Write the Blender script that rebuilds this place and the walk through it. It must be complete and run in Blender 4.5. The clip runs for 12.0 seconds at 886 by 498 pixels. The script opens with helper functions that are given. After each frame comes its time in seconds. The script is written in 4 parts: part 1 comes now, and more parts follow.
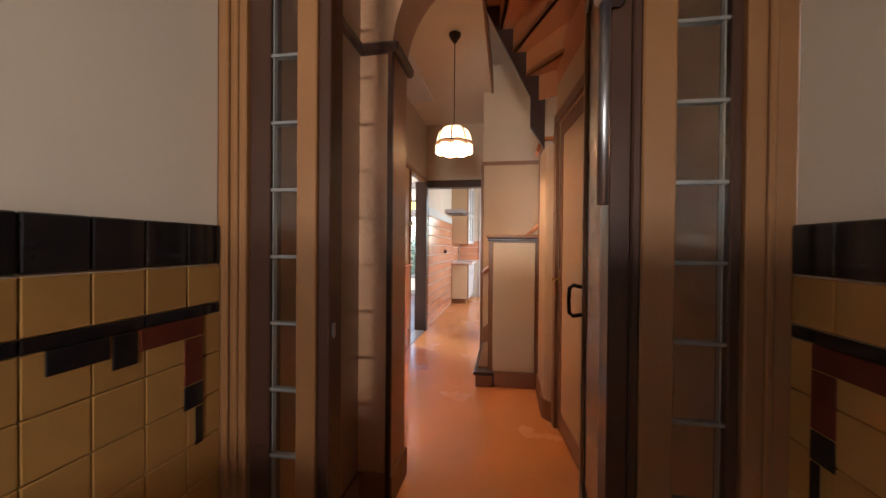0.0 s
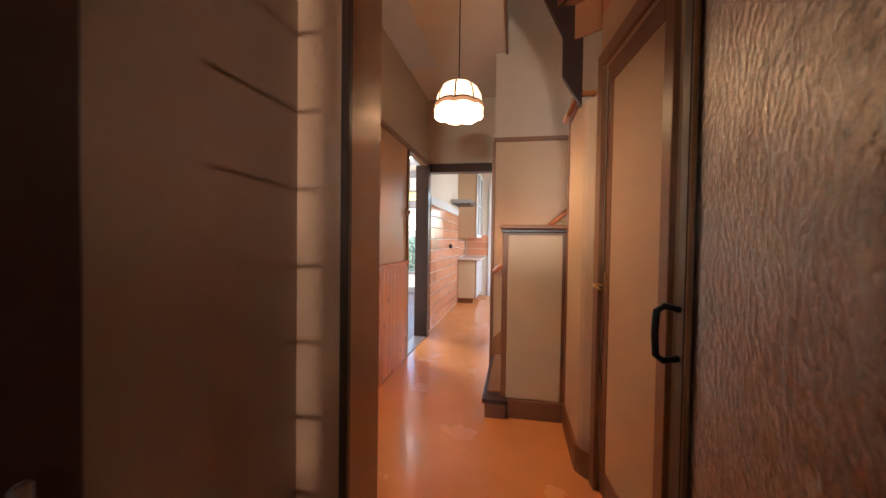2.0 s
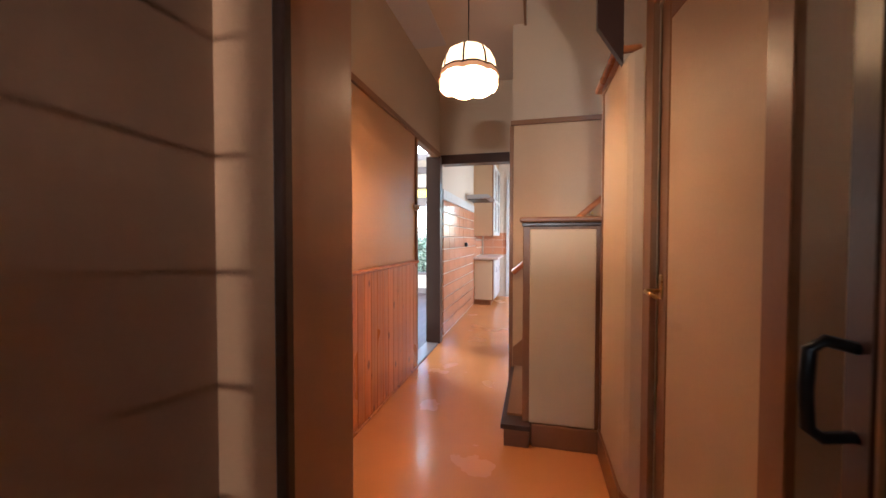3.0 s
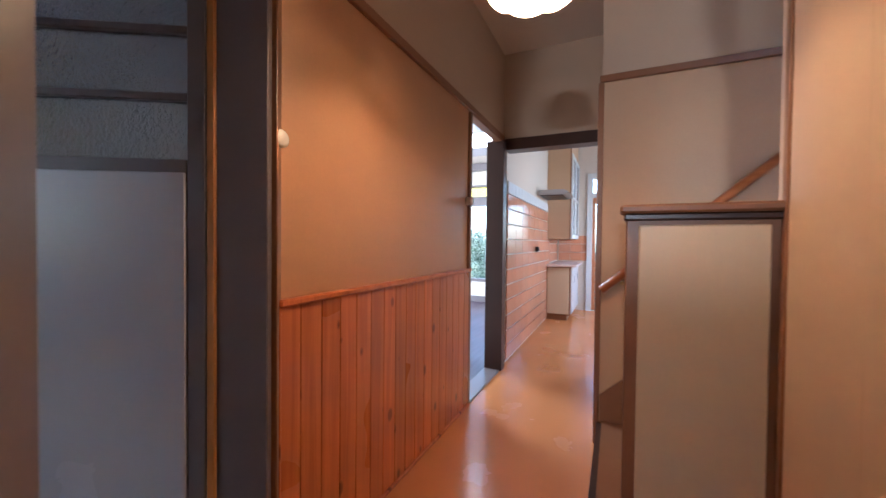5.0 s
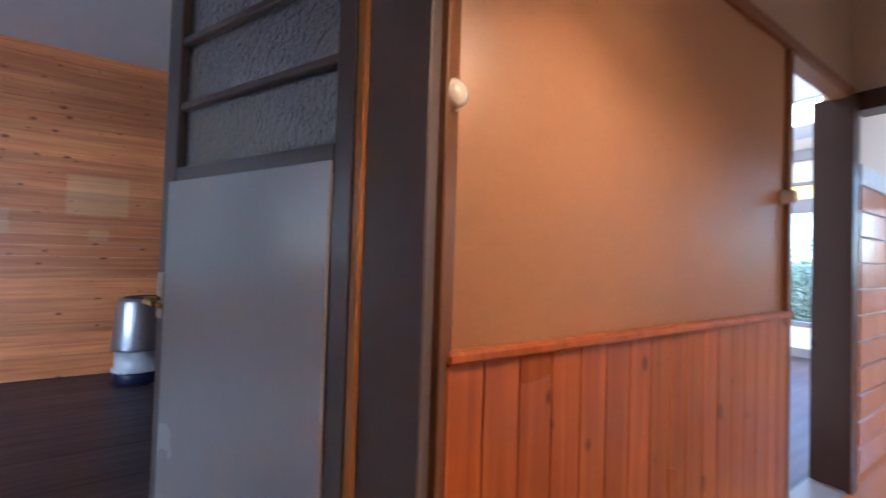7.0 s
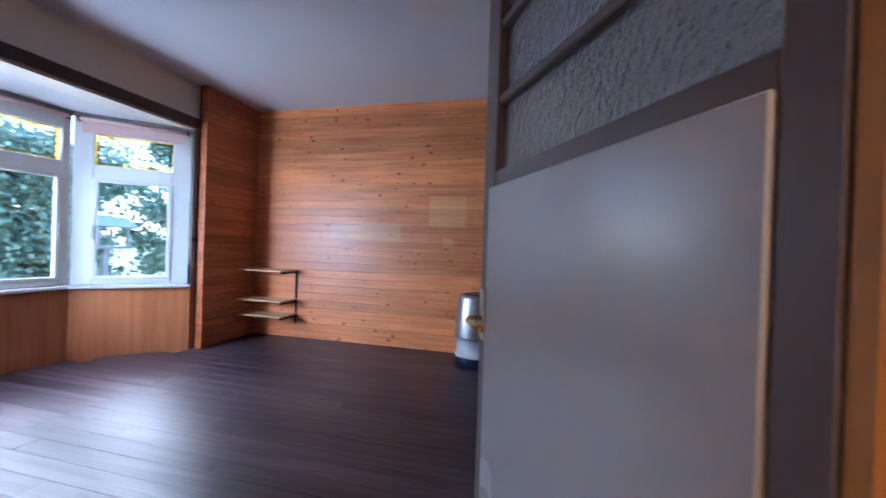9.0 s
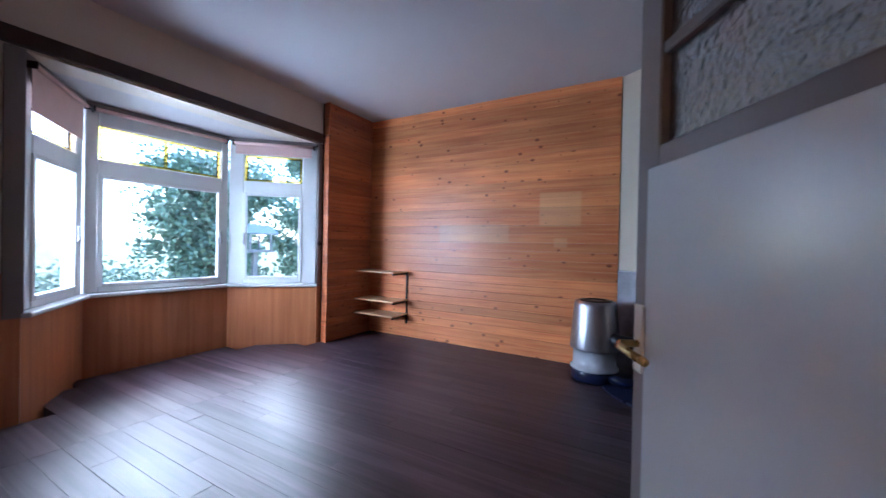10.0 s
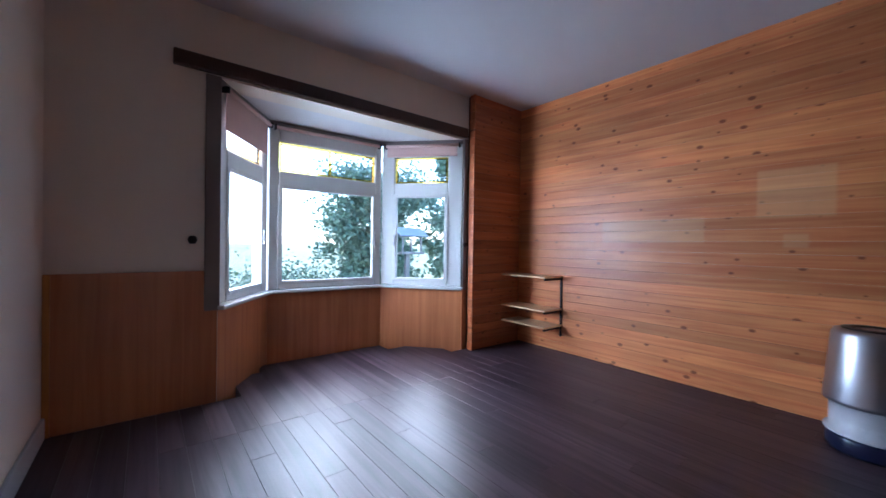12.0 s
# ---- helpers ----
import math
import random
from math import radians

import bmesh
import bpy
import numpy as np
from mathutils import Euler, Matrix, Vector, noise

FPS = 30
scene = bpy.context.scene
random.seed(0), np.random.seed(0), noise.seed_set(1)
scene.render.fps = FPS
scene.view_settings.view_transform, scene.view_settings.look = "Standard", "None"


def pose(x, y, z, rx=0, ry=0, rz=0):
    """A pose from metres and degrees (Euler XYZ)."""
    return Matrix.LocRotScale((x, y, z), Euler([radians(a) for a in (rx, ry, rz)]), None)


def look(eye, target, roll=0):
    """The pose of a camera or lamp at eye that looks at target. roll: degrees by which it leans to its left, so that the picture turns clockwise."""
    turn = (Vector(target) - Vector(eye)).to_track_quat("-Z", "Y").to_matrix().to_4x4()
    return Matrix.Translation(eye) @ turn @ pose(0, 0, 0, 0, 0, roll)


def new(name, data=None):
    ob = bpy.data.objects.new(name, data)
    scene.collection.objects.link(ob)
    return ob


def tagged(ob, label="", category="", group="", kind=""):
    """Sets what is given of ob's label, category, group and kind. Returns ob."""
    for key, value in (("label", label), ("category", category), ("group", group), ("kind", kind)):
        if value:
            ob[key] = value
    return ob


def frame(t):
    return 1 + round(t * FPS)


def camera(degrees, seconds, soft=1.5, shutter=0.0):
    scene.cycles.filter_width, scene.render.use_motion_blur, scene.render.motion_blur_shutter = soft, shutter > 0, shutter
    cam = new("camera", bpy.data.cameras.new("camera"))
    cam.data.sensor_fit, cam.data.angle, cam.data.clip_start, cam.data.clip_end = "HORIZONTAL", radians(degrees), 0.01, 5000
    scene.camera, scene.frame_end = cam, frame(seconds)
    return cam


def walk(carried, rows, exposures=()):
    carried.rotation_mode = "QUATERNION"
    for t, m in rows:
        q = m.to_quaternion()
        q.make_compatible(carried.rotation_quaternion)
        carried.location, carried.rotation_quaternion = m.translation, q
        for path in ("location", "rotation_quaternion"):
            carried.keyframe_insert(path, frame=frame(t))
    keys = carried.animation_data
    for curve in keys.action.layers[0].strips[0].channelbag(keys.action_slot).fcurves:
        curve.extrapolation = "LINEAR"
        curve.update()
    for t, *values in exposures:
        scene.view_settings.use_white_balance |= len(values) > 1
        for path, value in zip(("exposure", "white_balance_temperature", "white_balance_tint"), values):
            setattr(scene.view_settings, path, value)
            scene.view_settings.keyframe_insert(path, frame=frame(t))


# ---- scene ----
cam = camera(99.7, 12.0, soft=1.5, shutter=0.4)
PATH = [
    (0, (0.169, 0.038, 1.237), (-0.171, 2.009, 1.218), 0.5),
    (0.5, (0.159, 0.197, 1.238), (-0.198, 2.165, 1.206), 0.5),
    (1, (0.133, 0.382, 1.227), (-0.231, 2.348, 1.188), 0.8),
    (1.5, (0.11, 0.558, 1.22), (-0.253, 2.524, 1.179), 1.1),
    (2, (0.093, 0.744, 1.223), (-0.287, 2.707, 1.175), 0.8),
    (2.5, (0.078, 0.926, 1.206), (-0.337, 2.882, 1.163), 0.8),
    (2.7, (0.074, 1.008, 1.207), (-0.367, 2.959, 1.159), 0.4),
    (4.5, (0.01, 1.72, 1.198), (-0.669, 3.6, 1.15), 1.1),
    (5, (-0.028, 1.902, 1.199), (-0.866, 3.718, 1.163), 0.6),
    (5.5, (-0.086, 2.065, 1.201), (-1.105, 3.786, 1.176), 0.9),
    (6, (-0.165, 2.207, 1.204), (-1.478, 3.715, 1.196), 0.9),
    (6.5, (-0.254, 2.308, 1.205), (-1.778, 3.604, 1.217), 1.1),
    (7, (-0.364, 2.372, 1.199), (-2.088, 3.384, 1.239), 1.8),
    (9, (-0.727, 2.346, 1.231), (-2.671, 1.875, 1.224), 1.9),
    (9.5, (-0.806, 2.304, 1.233), (-2.654, 1.539, 1.22), 1.7),
    (10, (-0.872, 2.245, 1.234), (-2.613, 1.261, 1.217), 1.2),
    (10.5, (-0.962, 2.176, 1.234), (-2.587, 1.01, 1.215), 1.1),
    (11, (-1.065, 2.099, 1.242), (-2.559, 0.77, 1.218), 1.2),
    (11.5, (-1.151, 2.016, 1.243), (-2.522, 0.56, 1.216), 1.4),
    (12, (-1.22, 1.906, 1.214), (-2.464, 0.34, 1.197), 0.9),
]
walk(cam, [(t, look(*p)) for t, *p in PATH], exposures=[(0.0, 3.2, 6400, 10), (2.5, 3.3, 6100, 10), (4.5, 3.0, 5300, 10), (6.0, 3.0, 4950, 10), (7.0, 3.15, 4850, 10), (9.0, 3.5, 4850, 11), (10.5, 3.35, 4950, 11), (12.0, 3.15, 5000, 11)])


# ---- world, sun and large lights ----
world = bpy.data.worlds.new("sky")
scene.world = world
world.use_nodes = True
wn = world.node_tree.nodes
sky = wn.new("ShaderNodeTexSky")
sky.sky_type, sky.sun_disc = "NISHITA", False
sky.sun_elevation, sky.sun_rotation = radians(48), radians(150)
sky.air_density, sky.dust_density = 1.0, 1.5
wn["Background"].inputs["Strength"].default_value = 0.13
world.node_tree.links.new(sky.outputs[0], wn["Background"].inputs["Color"])
sun = new("sun", bpy.data.lights.new("sun", "SUN"))
sun.data.energy, sun.data.angle, sun.data.color = 0.6, radians(30), (1.0, 0.95, 0.88)
sun.matrix_world = look((-6, -12, 9), (0, 0, 0))


def area_lamp(name, eye, target, w, h, power, colour):
    d = bpy.data.lights.new(name, "AREA")
    d.shape, d.size, d.size_y, d.energy, d.color = "RECTANGLE", w, h, power, colour
    ob = new(name, d)
    ob.matrix_world = look(eye, target)
    return ob


DAY = (0.82, 0.91, 1.0)
area_lamp("daylight_front_door", (0.10, -2.2, 1.45), (0.0, 1.6, 1.35), 0.40, 0.05, 9.5, (0.97, 0.93, 0.88))
area_lamp("daylight_bay_side", (-1.50, -2.20, 1.38), (-4.2, -0.3, 1.0), 0.9, 1.1, 11, DAY)
# added fill lamp at an unseen opening in the kitchen's right wall
area_lamp("daylight_kitchen_window", (1.75, 7.3, 1.7), (-1, 7.2, 0.6), 1.6, 1.1, 8, DAY)
# added fill lamp by the rear room's unseen left wall, not at window_4
area_lamp("daylight_rear_window", (-4.55, 7.0, 1.6), (-2.0, 6.6, 0.3), 1.6, 1.4, 40, DAY)
bulb = new("pendant_bulb_light", bpy.data.lights.new("pendant_bulb_light", "POINT"))
bulb.data.energy, bulb.data.color, bulb.data.shadow_soft_size = 2.8, (1.0, 0.62, 0.35), 0.03
bulb.location = (-0.275, 3.10, 2.078)


# ---- materials ----
def mat(name, colour, rough=0.5, metal=0.0, vary=0.12, scale=6.0, bump=0.05, fine=90.0, coat=0.0, rand=0.0, stretch=(1, 1, 1), spec=0.5):
    """Painted or plain surface with two scales of mottling, fine relief and gloss changes."""
    m = bpy.data.materials.new(name)
    m.use_nodes = True
    n, l = m.node_tree.nodes, m.node_tree.links
    b = n["Principled BSDF"]
    b.inputs["Metallic"].default_value = metal
    b.inputs["Coat Weight"].default_value = coat
    b.inputs["Specular IOR Level"].default_value = spec
    tc = n.new("ShaderNodeTexCoord")
    mp = n.new("ShaderNodeMapping")
    mp.inputs["Scale"].default_value = stretch
    l.new(tc.outputs["Object"], mp.inputs[0])
    n1, n2 = n.new("ShaderNodeTexNoise"), n.new("ShaderNodeTexNoise")
    n1.inputs["Scale"].default_value, n1.inputs["Detail"].default_value = scale, 5
    n2.inputs["Scale"].default_value, n2.inputs["Detail"].default_value = fine, 4
    l.new(mp.outputs[0], n1.inputs["Vector"])
    l.new(mp.outputs[0], n2.inputs["Vector"])
    mx = n.new("ShaderNodeMath")
    mx.operation = "MULTIPLY_ADD"
    mx.inputs[1].default_value, mx.inputs[2].default_value = 0.35, 0.0
    l.new(n2.outputs[0], mx.inputs[0])
    ad = n.new("ShaderNodeMath")
    ad.operation = "ADD"
    l.new(n1.outputs[0], ad.inputs[0])
    l.new(mx.outputs[0], ad.inputs[1])
    mr = n.new("ShaderNodeMapRange")
    mr.inputs[1].default_value, mr.inputs[2].default_value = 0.35, 1.0
    mr.inputs[3].default_value, mr.inputs[4].default_value = 1 - vary, 1 + vary
    l.new(ad.outputs[0], mr.inputs[0])
    hs = n.new("ShaderNodeHueSaturation")
    hs.inputs["Color"].default_value = (*colour, 1)
    if rand:
        oi = n.new("ShaderNodeObjectInfo")
        r2 = n.new("ShaderNodeMapRange")
        r2.inputs[3].default_value, r2.inputs[4].default_value = 1 - rand, 1 + rand
        l.new(oi.outputs["Random"], r2.inputs[0])
        mu = n.new("ShaderNodeMath")
        mu.operation = "MULTIPLY"
        l.new(r2.outputs[0], mu.inputs[0])
        l.new(mr.outputs[0], mu.inputs[1])
        l.new(mu.outputs[0], hs.inputs["Value"])
    else:
        l.new(mr.outputs[0], hs.inputs["Value"])
    l.new(hs.outputs[0], b.inputs["Base Color"])
    rr = n.new("ShaderNodeMapRange")
    rr.inputs[3].default_value, rr.inputs[4].default_value = max(0.02, rough - 0.08), min(1, rough + 0.10)
    l.new(n1.outputs[0], rr.inputs[0])
    l.new(rr.outputs[0], b.inputs["Roughness"])
    bp = n.new("ShaderNodeBump")
    bp.inputs["Strength"].default_value, bp.inputs["Distance"].default_value = bump, 0.01
    l.new(ad.outputs[0], bp.inputs["Height"])
    l.new(bp.outputs[0], b.inputs["Normal"])
    return m


def wood(name, light, dark, rough=0.4, axis=2, knots=0.0, rand=0.12, coat=0.0, coat_rough=0.2, grain=26.0, spec=0.5, knot_scale=9.5, ghosts=()):
    """Wood with grain along an axis, board-to-board changes and, where wanted, knots."""
    m = bpy.data.materials.new(name)
    m.use_nodes = True
    n, l = m.node_tree.nodes, m.node_tree.links
    b = n["Principled BSDF"]
    b.inputs["Coat Weight"].default_value = coat
    b.inputs["Coat Roughness"].default_value = coat_rough
    b.inputs["Specular IOR Level"].default_value = spec
    tc, oi = n.new("ShaderNodeTexCoord"), n.new("ShaderNodeObjectInfo")
    sh = n.new("ShaderNodeVectorMath")
    sh.operation = "ADD"
    mu = n.new("ShaderNodeVectorMath")
    mu.operation = "SCALE"
    mu.inputs["Scale"].default_value = 37.0
    l.new(oi.outputs["Random"], mu.inputs[0])
    l.new(tc.outputs["Object"], sh.inputs[0])
    l.new(mu.outputs[0], sh.inputs[1])
    mp = n.new("ShaderNodeMapping")
    mp.inputs["Scale"].default_value = [0.045 if i == axis else 1.0 for i in range(3)]
    l.new(sh.outputs[0], mp.inputs[0])
    g = n.new("ShaderNodeTexNoise")
    g.inputs["Scale"].default_value, g.inputs["Detail"].default_value, g.inputs["Distortion"].default_value = grain, 6, 0.6
    l.new(mp.outputs[0], g.inputs["Vector"])
    big = n.new("ShaderNodeTexNoise")
    big.inputs["Scale"].default_value = 1.4
    l.new(sh.outputs[0], big.inputs["Vector"])
    rp = n.new("ShaderNodeValToRGB")
    rp.color_ramp.elements[0].position, rp.color_ramp.elements[0].color = 0.34, (*dark, 1)
    rp.color_ramp.elements[1].position, rp.color_ramp.elements[1].color = 0.64, (*light, 1)
    l.new(g.outputs[0], rp.inputs[0])
    colour = rp.outputs[0]
    if knots:
        sp, km = n.new("ShaderNodeSeparateXYZ"), n.new("ShaderNodeCombineXYZ")
        l.new(sh.outputs[0], sp.inputs[0])
        ka = n.new("ShaderNodeMath")
        ka.operation = "MULTIPLY"
        ka.inputs[1].default_value = 0.62
        l.new(sp.outputs[axis], ka.inputs[0])
        l.new(ka.outputs[0], km.inputs[0])
        l.new(sp.outputs[1 if axis == 2 else 2], km.inputs[1])
        v = n.new("ShaderNodeTexVoronoi")
        v.voronoi_dimensions = "2D"
        v.inputs["Scale"].default_value = knot_scale
        l.new(km.outputs[0], v.inputs["Vector"])
        kr = n.new("ShaderNodeMapRange")
        kr.inputs[1].default_value, kr.inputs[2].default_value = 0.09, 0.155
        kr.inputs[3].default_value, kr.inputs[4].default_value = knots, 0.0
        kc, ks = n.new("ShaderNodeSeparateColor"), n.new("ShaderNodeMath")
        l.new(v.outputs["Color"], kc.inputs[0])
        ks.operation = "MULTIPLY_ADD"
        ks.inputs[1].default_value = 0.20
        l.new(kc.outputs[0], ks.inputs[0])
        l.new(v.outputs["Distance"], ks.inputs[2])
        l.new(ks.outputs[0], kr.inputs[0])
        mk = n.new("ShaderNodeMix")
        mk.data_type = "RGBA"
        l.new(kr.outputs[0], mk.inputs[0])
        l.new(colour, mk.inputs[6])
        mk.inputs[7].default_value = (dark[0] * 0.35, dark[1] * 0.28, dark[2] * 0.25, 1)
        colour = mk.outputs[2]
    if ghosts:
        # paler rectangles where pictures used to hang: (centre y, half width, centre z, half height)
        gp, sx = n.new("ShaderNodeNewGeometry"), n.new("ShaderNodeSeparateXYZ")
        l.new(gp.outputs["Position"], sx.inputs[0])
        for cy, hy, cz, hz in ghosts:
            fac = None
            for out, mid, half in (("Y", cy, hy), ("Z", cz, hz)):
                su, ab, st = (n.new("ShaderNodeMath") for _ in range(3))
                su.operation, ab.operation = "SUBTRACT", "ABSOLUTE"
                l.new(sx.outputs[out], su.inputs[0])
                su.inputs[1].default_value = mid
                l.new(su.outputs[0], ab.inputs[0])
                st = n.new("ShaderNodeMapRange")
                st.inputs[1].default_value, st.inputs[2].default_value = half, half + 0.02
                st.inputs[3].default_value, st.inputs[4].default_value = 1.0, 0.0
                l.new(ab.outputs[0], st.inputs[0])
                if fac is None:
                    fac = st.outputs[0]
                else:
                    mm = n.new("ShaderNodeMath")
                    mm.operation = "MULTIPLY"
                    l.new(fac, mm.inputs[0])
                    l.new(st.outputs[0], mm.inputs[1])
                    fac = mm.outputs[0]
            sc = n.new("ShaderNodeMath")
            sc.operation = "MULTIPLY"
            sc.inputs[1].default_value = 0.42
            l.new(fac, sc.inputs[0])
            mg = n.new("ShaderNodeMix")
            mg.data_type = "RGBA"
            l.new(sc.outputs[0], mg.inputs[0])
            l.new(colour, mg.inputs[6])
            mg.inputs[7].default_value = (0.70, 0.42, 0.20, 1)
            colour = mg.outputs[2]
    hs = n.new("ShaderNodeHueSaturation")
    r2, r3 = n.new("ShaderNodeMapRange"), n.new("ShaderNodeMath")
    r2.inputs[3].default_value, r2.inputs[4].default_value = 1 - rand, 1 + rand
    l.new(oi.outputs["Random"], r2.inputs[0])
    rb = n.new("ShaderNodeMapRange")
    rb.inputs[1].default_value, rb.inputs[2].default_value = 0.3, 0.7
    rb.inputs[3].default_value, rb.inputs[4].default_value = 0.86, 1.12
    l.new(big.outputs[0], rb.inputs[0])
    r3.operation = "MULTIPLY"
    l.new(r2.outputs[0], r3.inputs[0])
    l.new(rb.outputs[0], r3.inputs[1])
    l.new(r3.outputs[0], hs.inputs["Value"])
    l.new(colour, hs.inputs["Color"])
    l.new(hs.outputs[0], b.inputs["Base Color"])
    rr = n.new("ShaderNodeMapRange")
    rr.inputs[3].default_value, rr.inputs[4].default_value = max(0.05, rough - 0.1), rough + 0.1
    l.new(big.outputs[0], rr.inputs[0])
    l.new(rr.outputs[0], b.inputs["Roughness"])
    bp = n.new("ShaderNodeBump")
    bp.inputs["Strength"].default_value, bp.inputs["Distance"].default_value = 0.08, 0.006
    l.new(g.outputs[0], bp.inputs["Height"])
    l.new(bp.outputs[0], b.inputs["Normal"])
    return m


def glass(name, tint=(0.95, 0.98, 0.97), rough=0.0, relief=0.0, scale=60.0, deep=0.01, clear=1.0):
    m = bpy.data.materials.new(name)
    m.use_nodes = True
    n, l = m.node_tree.nodes, m.node_tree.links
    b = n["Principled BSDF"]
    b.inputs["Base Color"].default_value = (*tint, 1)
    b.inputs["Transmission Weight"].default_value = clear
    b.inputs["Roughness"].default_value = rough
    b.inputs["IOR"].default_value = 1.45
    if relief:
        t, tc = n.new("ShaderNodeTexNoise"), n.new("ShaderNodeTexCoord")
        t.inputs["Scale"].default_value, t.inputs["Detail"].default_value = scale, 2
        l.new(tc.outputs["Object"], t.inputs["Vector"])
        bp = n.new("ShaderNodeBump")
        bp.inputs["Strength"].default_value, bp.inputs["Distance"].default_value = relief, deep
        l.new(t.outputs[0], bp.inputs["Height"])
        l.new(bp.outputs[0], b.inputs["Normal"])
    return m


def glowing(name, colour, strength, base=(0.9, 0.85, 0.75)):
    m = mat(name, base, 0.7, vary=0.05)
    b = m.node_tree.nodes["Principled BSDF"]
    b.inputs["Emission Color"].default_value = (*colour, 1)
    b.inputs["Emission Strength"].default_value = strength
    return m


M_ARCH = mat("orange_tan_arch_paint", (0.44, 0.23, 0.125), 0.42, vary=0.08, scale=1.6, bump=0.06)
M_ORANGE = mat("orange_tan_gloss_paint", (0.53, 0.285, 0.135), 0.36, vary=0.09, scale=1.6, bump=0.05)
M_CHIMNEY = mat("cream_chimney_paint", (0.55, 0.47, 0.36), 0.7, vary=0.06, scale=1.5, bump=0.06)
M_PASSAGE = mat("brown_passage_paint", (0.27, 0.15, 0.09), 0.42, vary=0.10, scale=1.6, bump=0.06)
M_TAN = mat("tan_wall_paint", (0.53, 0.345, 0.20), 0.55, vary=0.07, scale=1.7, bump=0.06)
M_CREAM = mat("cream_wall_paint", (0.66, 0.56, 0.45), 0.6, vary=0.05, scale=1.5, bump=0.06)
M_UPPER = mat("tan_cream_upper_wall_paint", (0.52, 0.385, 0.265), 0.6, vary=0.06, scale=1.5, bump=0.06)
M_CEIL = mat("ceiling_paint", (0.60, 0.57, 0.58), 0.8, vary=0.04, scale=1.2, bump=0.05)
M_GREYWALL = mat("aged_wall_paint", (0.68, 0.59, 0.50), 0.7, vary=0.06, scale=1.5, bump=0.06)
M_BROWN = mat("brown_gloss_paint", (0.24, 0.108, 0.048), 0.36, vary=0.12, scale=5, bump=0.05, spec=0.35)
M_UMBER = mat("dark_brown_paint", (0.050, 0.022, 0.014), 0.30, vary=0.15, scale=5, bump=0.05, spec=0.35)
M_TANWOOD = mat("tan_frame_paint", (0.22, 0.098, 0.036), 0.35, vary=0.1, scale=4, bump=0.05)
M_DOORGREY = mat("off_white_door_paint", (0.60, 0.60, 0.60), 0.24, vary=0.03, scale=2, bump=0.02)
M_TAUPE = mat("taupe_frame_paint", (0.19, 0.155, 0.145), 0.33, vary=0.08, scale=4, bump=0.03)
M_OCHRE = wood("bare_ochre_wood", (0.55, 0.24, 0.05), (0.38, 0.15, 0.03), 0.5, axis=2, rand=0.05)
M_LINO = mat("orange_linoleum", (0.64, 0.25, 0.08), 0.24, vary=0.06, scale=2.2, bump=0.003, fine=140, coat=0.1)
M_PINE = wood("pine_boards_upright", (0.66, 0.205, 0.048), (0.51, 0.130, 0.028), 0.30, axis=2, knots=0.85, rand=0.16, coat=0.2, knot_scale=6.5)
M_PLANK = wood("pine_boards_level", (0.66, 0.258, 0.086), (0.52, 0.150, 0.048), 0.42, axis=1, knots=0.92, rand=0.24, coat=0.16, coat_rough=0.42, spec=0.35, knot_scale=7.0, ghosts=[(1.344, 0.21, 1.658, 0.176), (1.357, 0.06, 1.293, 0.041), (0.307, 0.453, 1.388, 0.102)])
# same pine as M_PLANK, with the unlit pier's shade put into its colour
M_PLANKX_SHADE = wood("pine_boards_level_return_shaded", (0.46, 0.14, 0.047), (0.32, 0.080, 0.026), 0.38, axis=0, knots=0.8, rand=0.2, coat=0.1)
M_PLY = wood("veneer_panel", (0.50, 0.185, 0.068), (0.39, 0.125, 0.042), 0.35, axis=2, rand=0.08, coat=0.1, grain=18)
M_FLOOR = wood("dark_stained_floorboards", (0.070, 0.046, 0.058), (0.032, 0.020, 0.027), 0.39, axis=1, rand=0.3, coat=0.0, spec=0.32)
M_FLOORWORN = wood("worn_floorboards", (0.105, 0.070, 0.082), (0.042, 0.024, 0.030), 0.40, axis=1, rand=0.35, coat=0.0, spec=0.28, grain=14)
M_SHELF = wood("pale_shelf_wood", (0.72, 0.50, 0.27), (0.60, 0.38, 0.19), 0.4, axis=1, rand=0.06)
M_RAIL = wood("orange_varnished_rail", (0.55, 0.19, 0.06), (0.40, 0.12, 0.03), 0.3, axis=0, rand=0.05, coat=0.3)
M_WHITE = mat("white_window_paint", (0.62, 0.61, 0.59), 0.4, vary=0.05, scale=4, bump=0.03)
M_YTILE = mat("yellow_glazed_tile", (0.40, 0.215, 0.065), 0.15, vary=0.08, scale=7, bump=0.02, rand=0.08)
M_BTILE = mat("black_glazed_tile", (0.012, 0.011, 0.012), 0.12, vary=0.2, scale=8, bump=0.02, rand=0.2)
M_RTILE = mat("oxblood_glazed_tile", (0.10, 0.02, 0.012), 0.14, vary=0.2, scale=8, bump=0.02, rand=0.1)
M_GROUT = mat("dark_grout", (0.20, 0.16, 0.11), 0.85, vary=0.1, scale=30)
M_OTILE = mat("terracotta_kitchen_tile", (0.55, 0.24, 0.13), 0.12, vary=0.1, scale=6, bump=0.03, rand=0.12)
M_WGROUT = mat("white_grout", (0.72, 0.66, 0.60), 0.8, vary=0.06, scale=30)
M_BLACK = mat("black_metal", (0.018, 0.018, 0.02), 0.35, metal=0.6, vary=0.15, scale=12, bump=0.04)
M_BRASS = mat("brass", (0.60, 0.40, 0.16), 0.28, metal=1.0, vary=0.12, scale=20, bump=0.02)
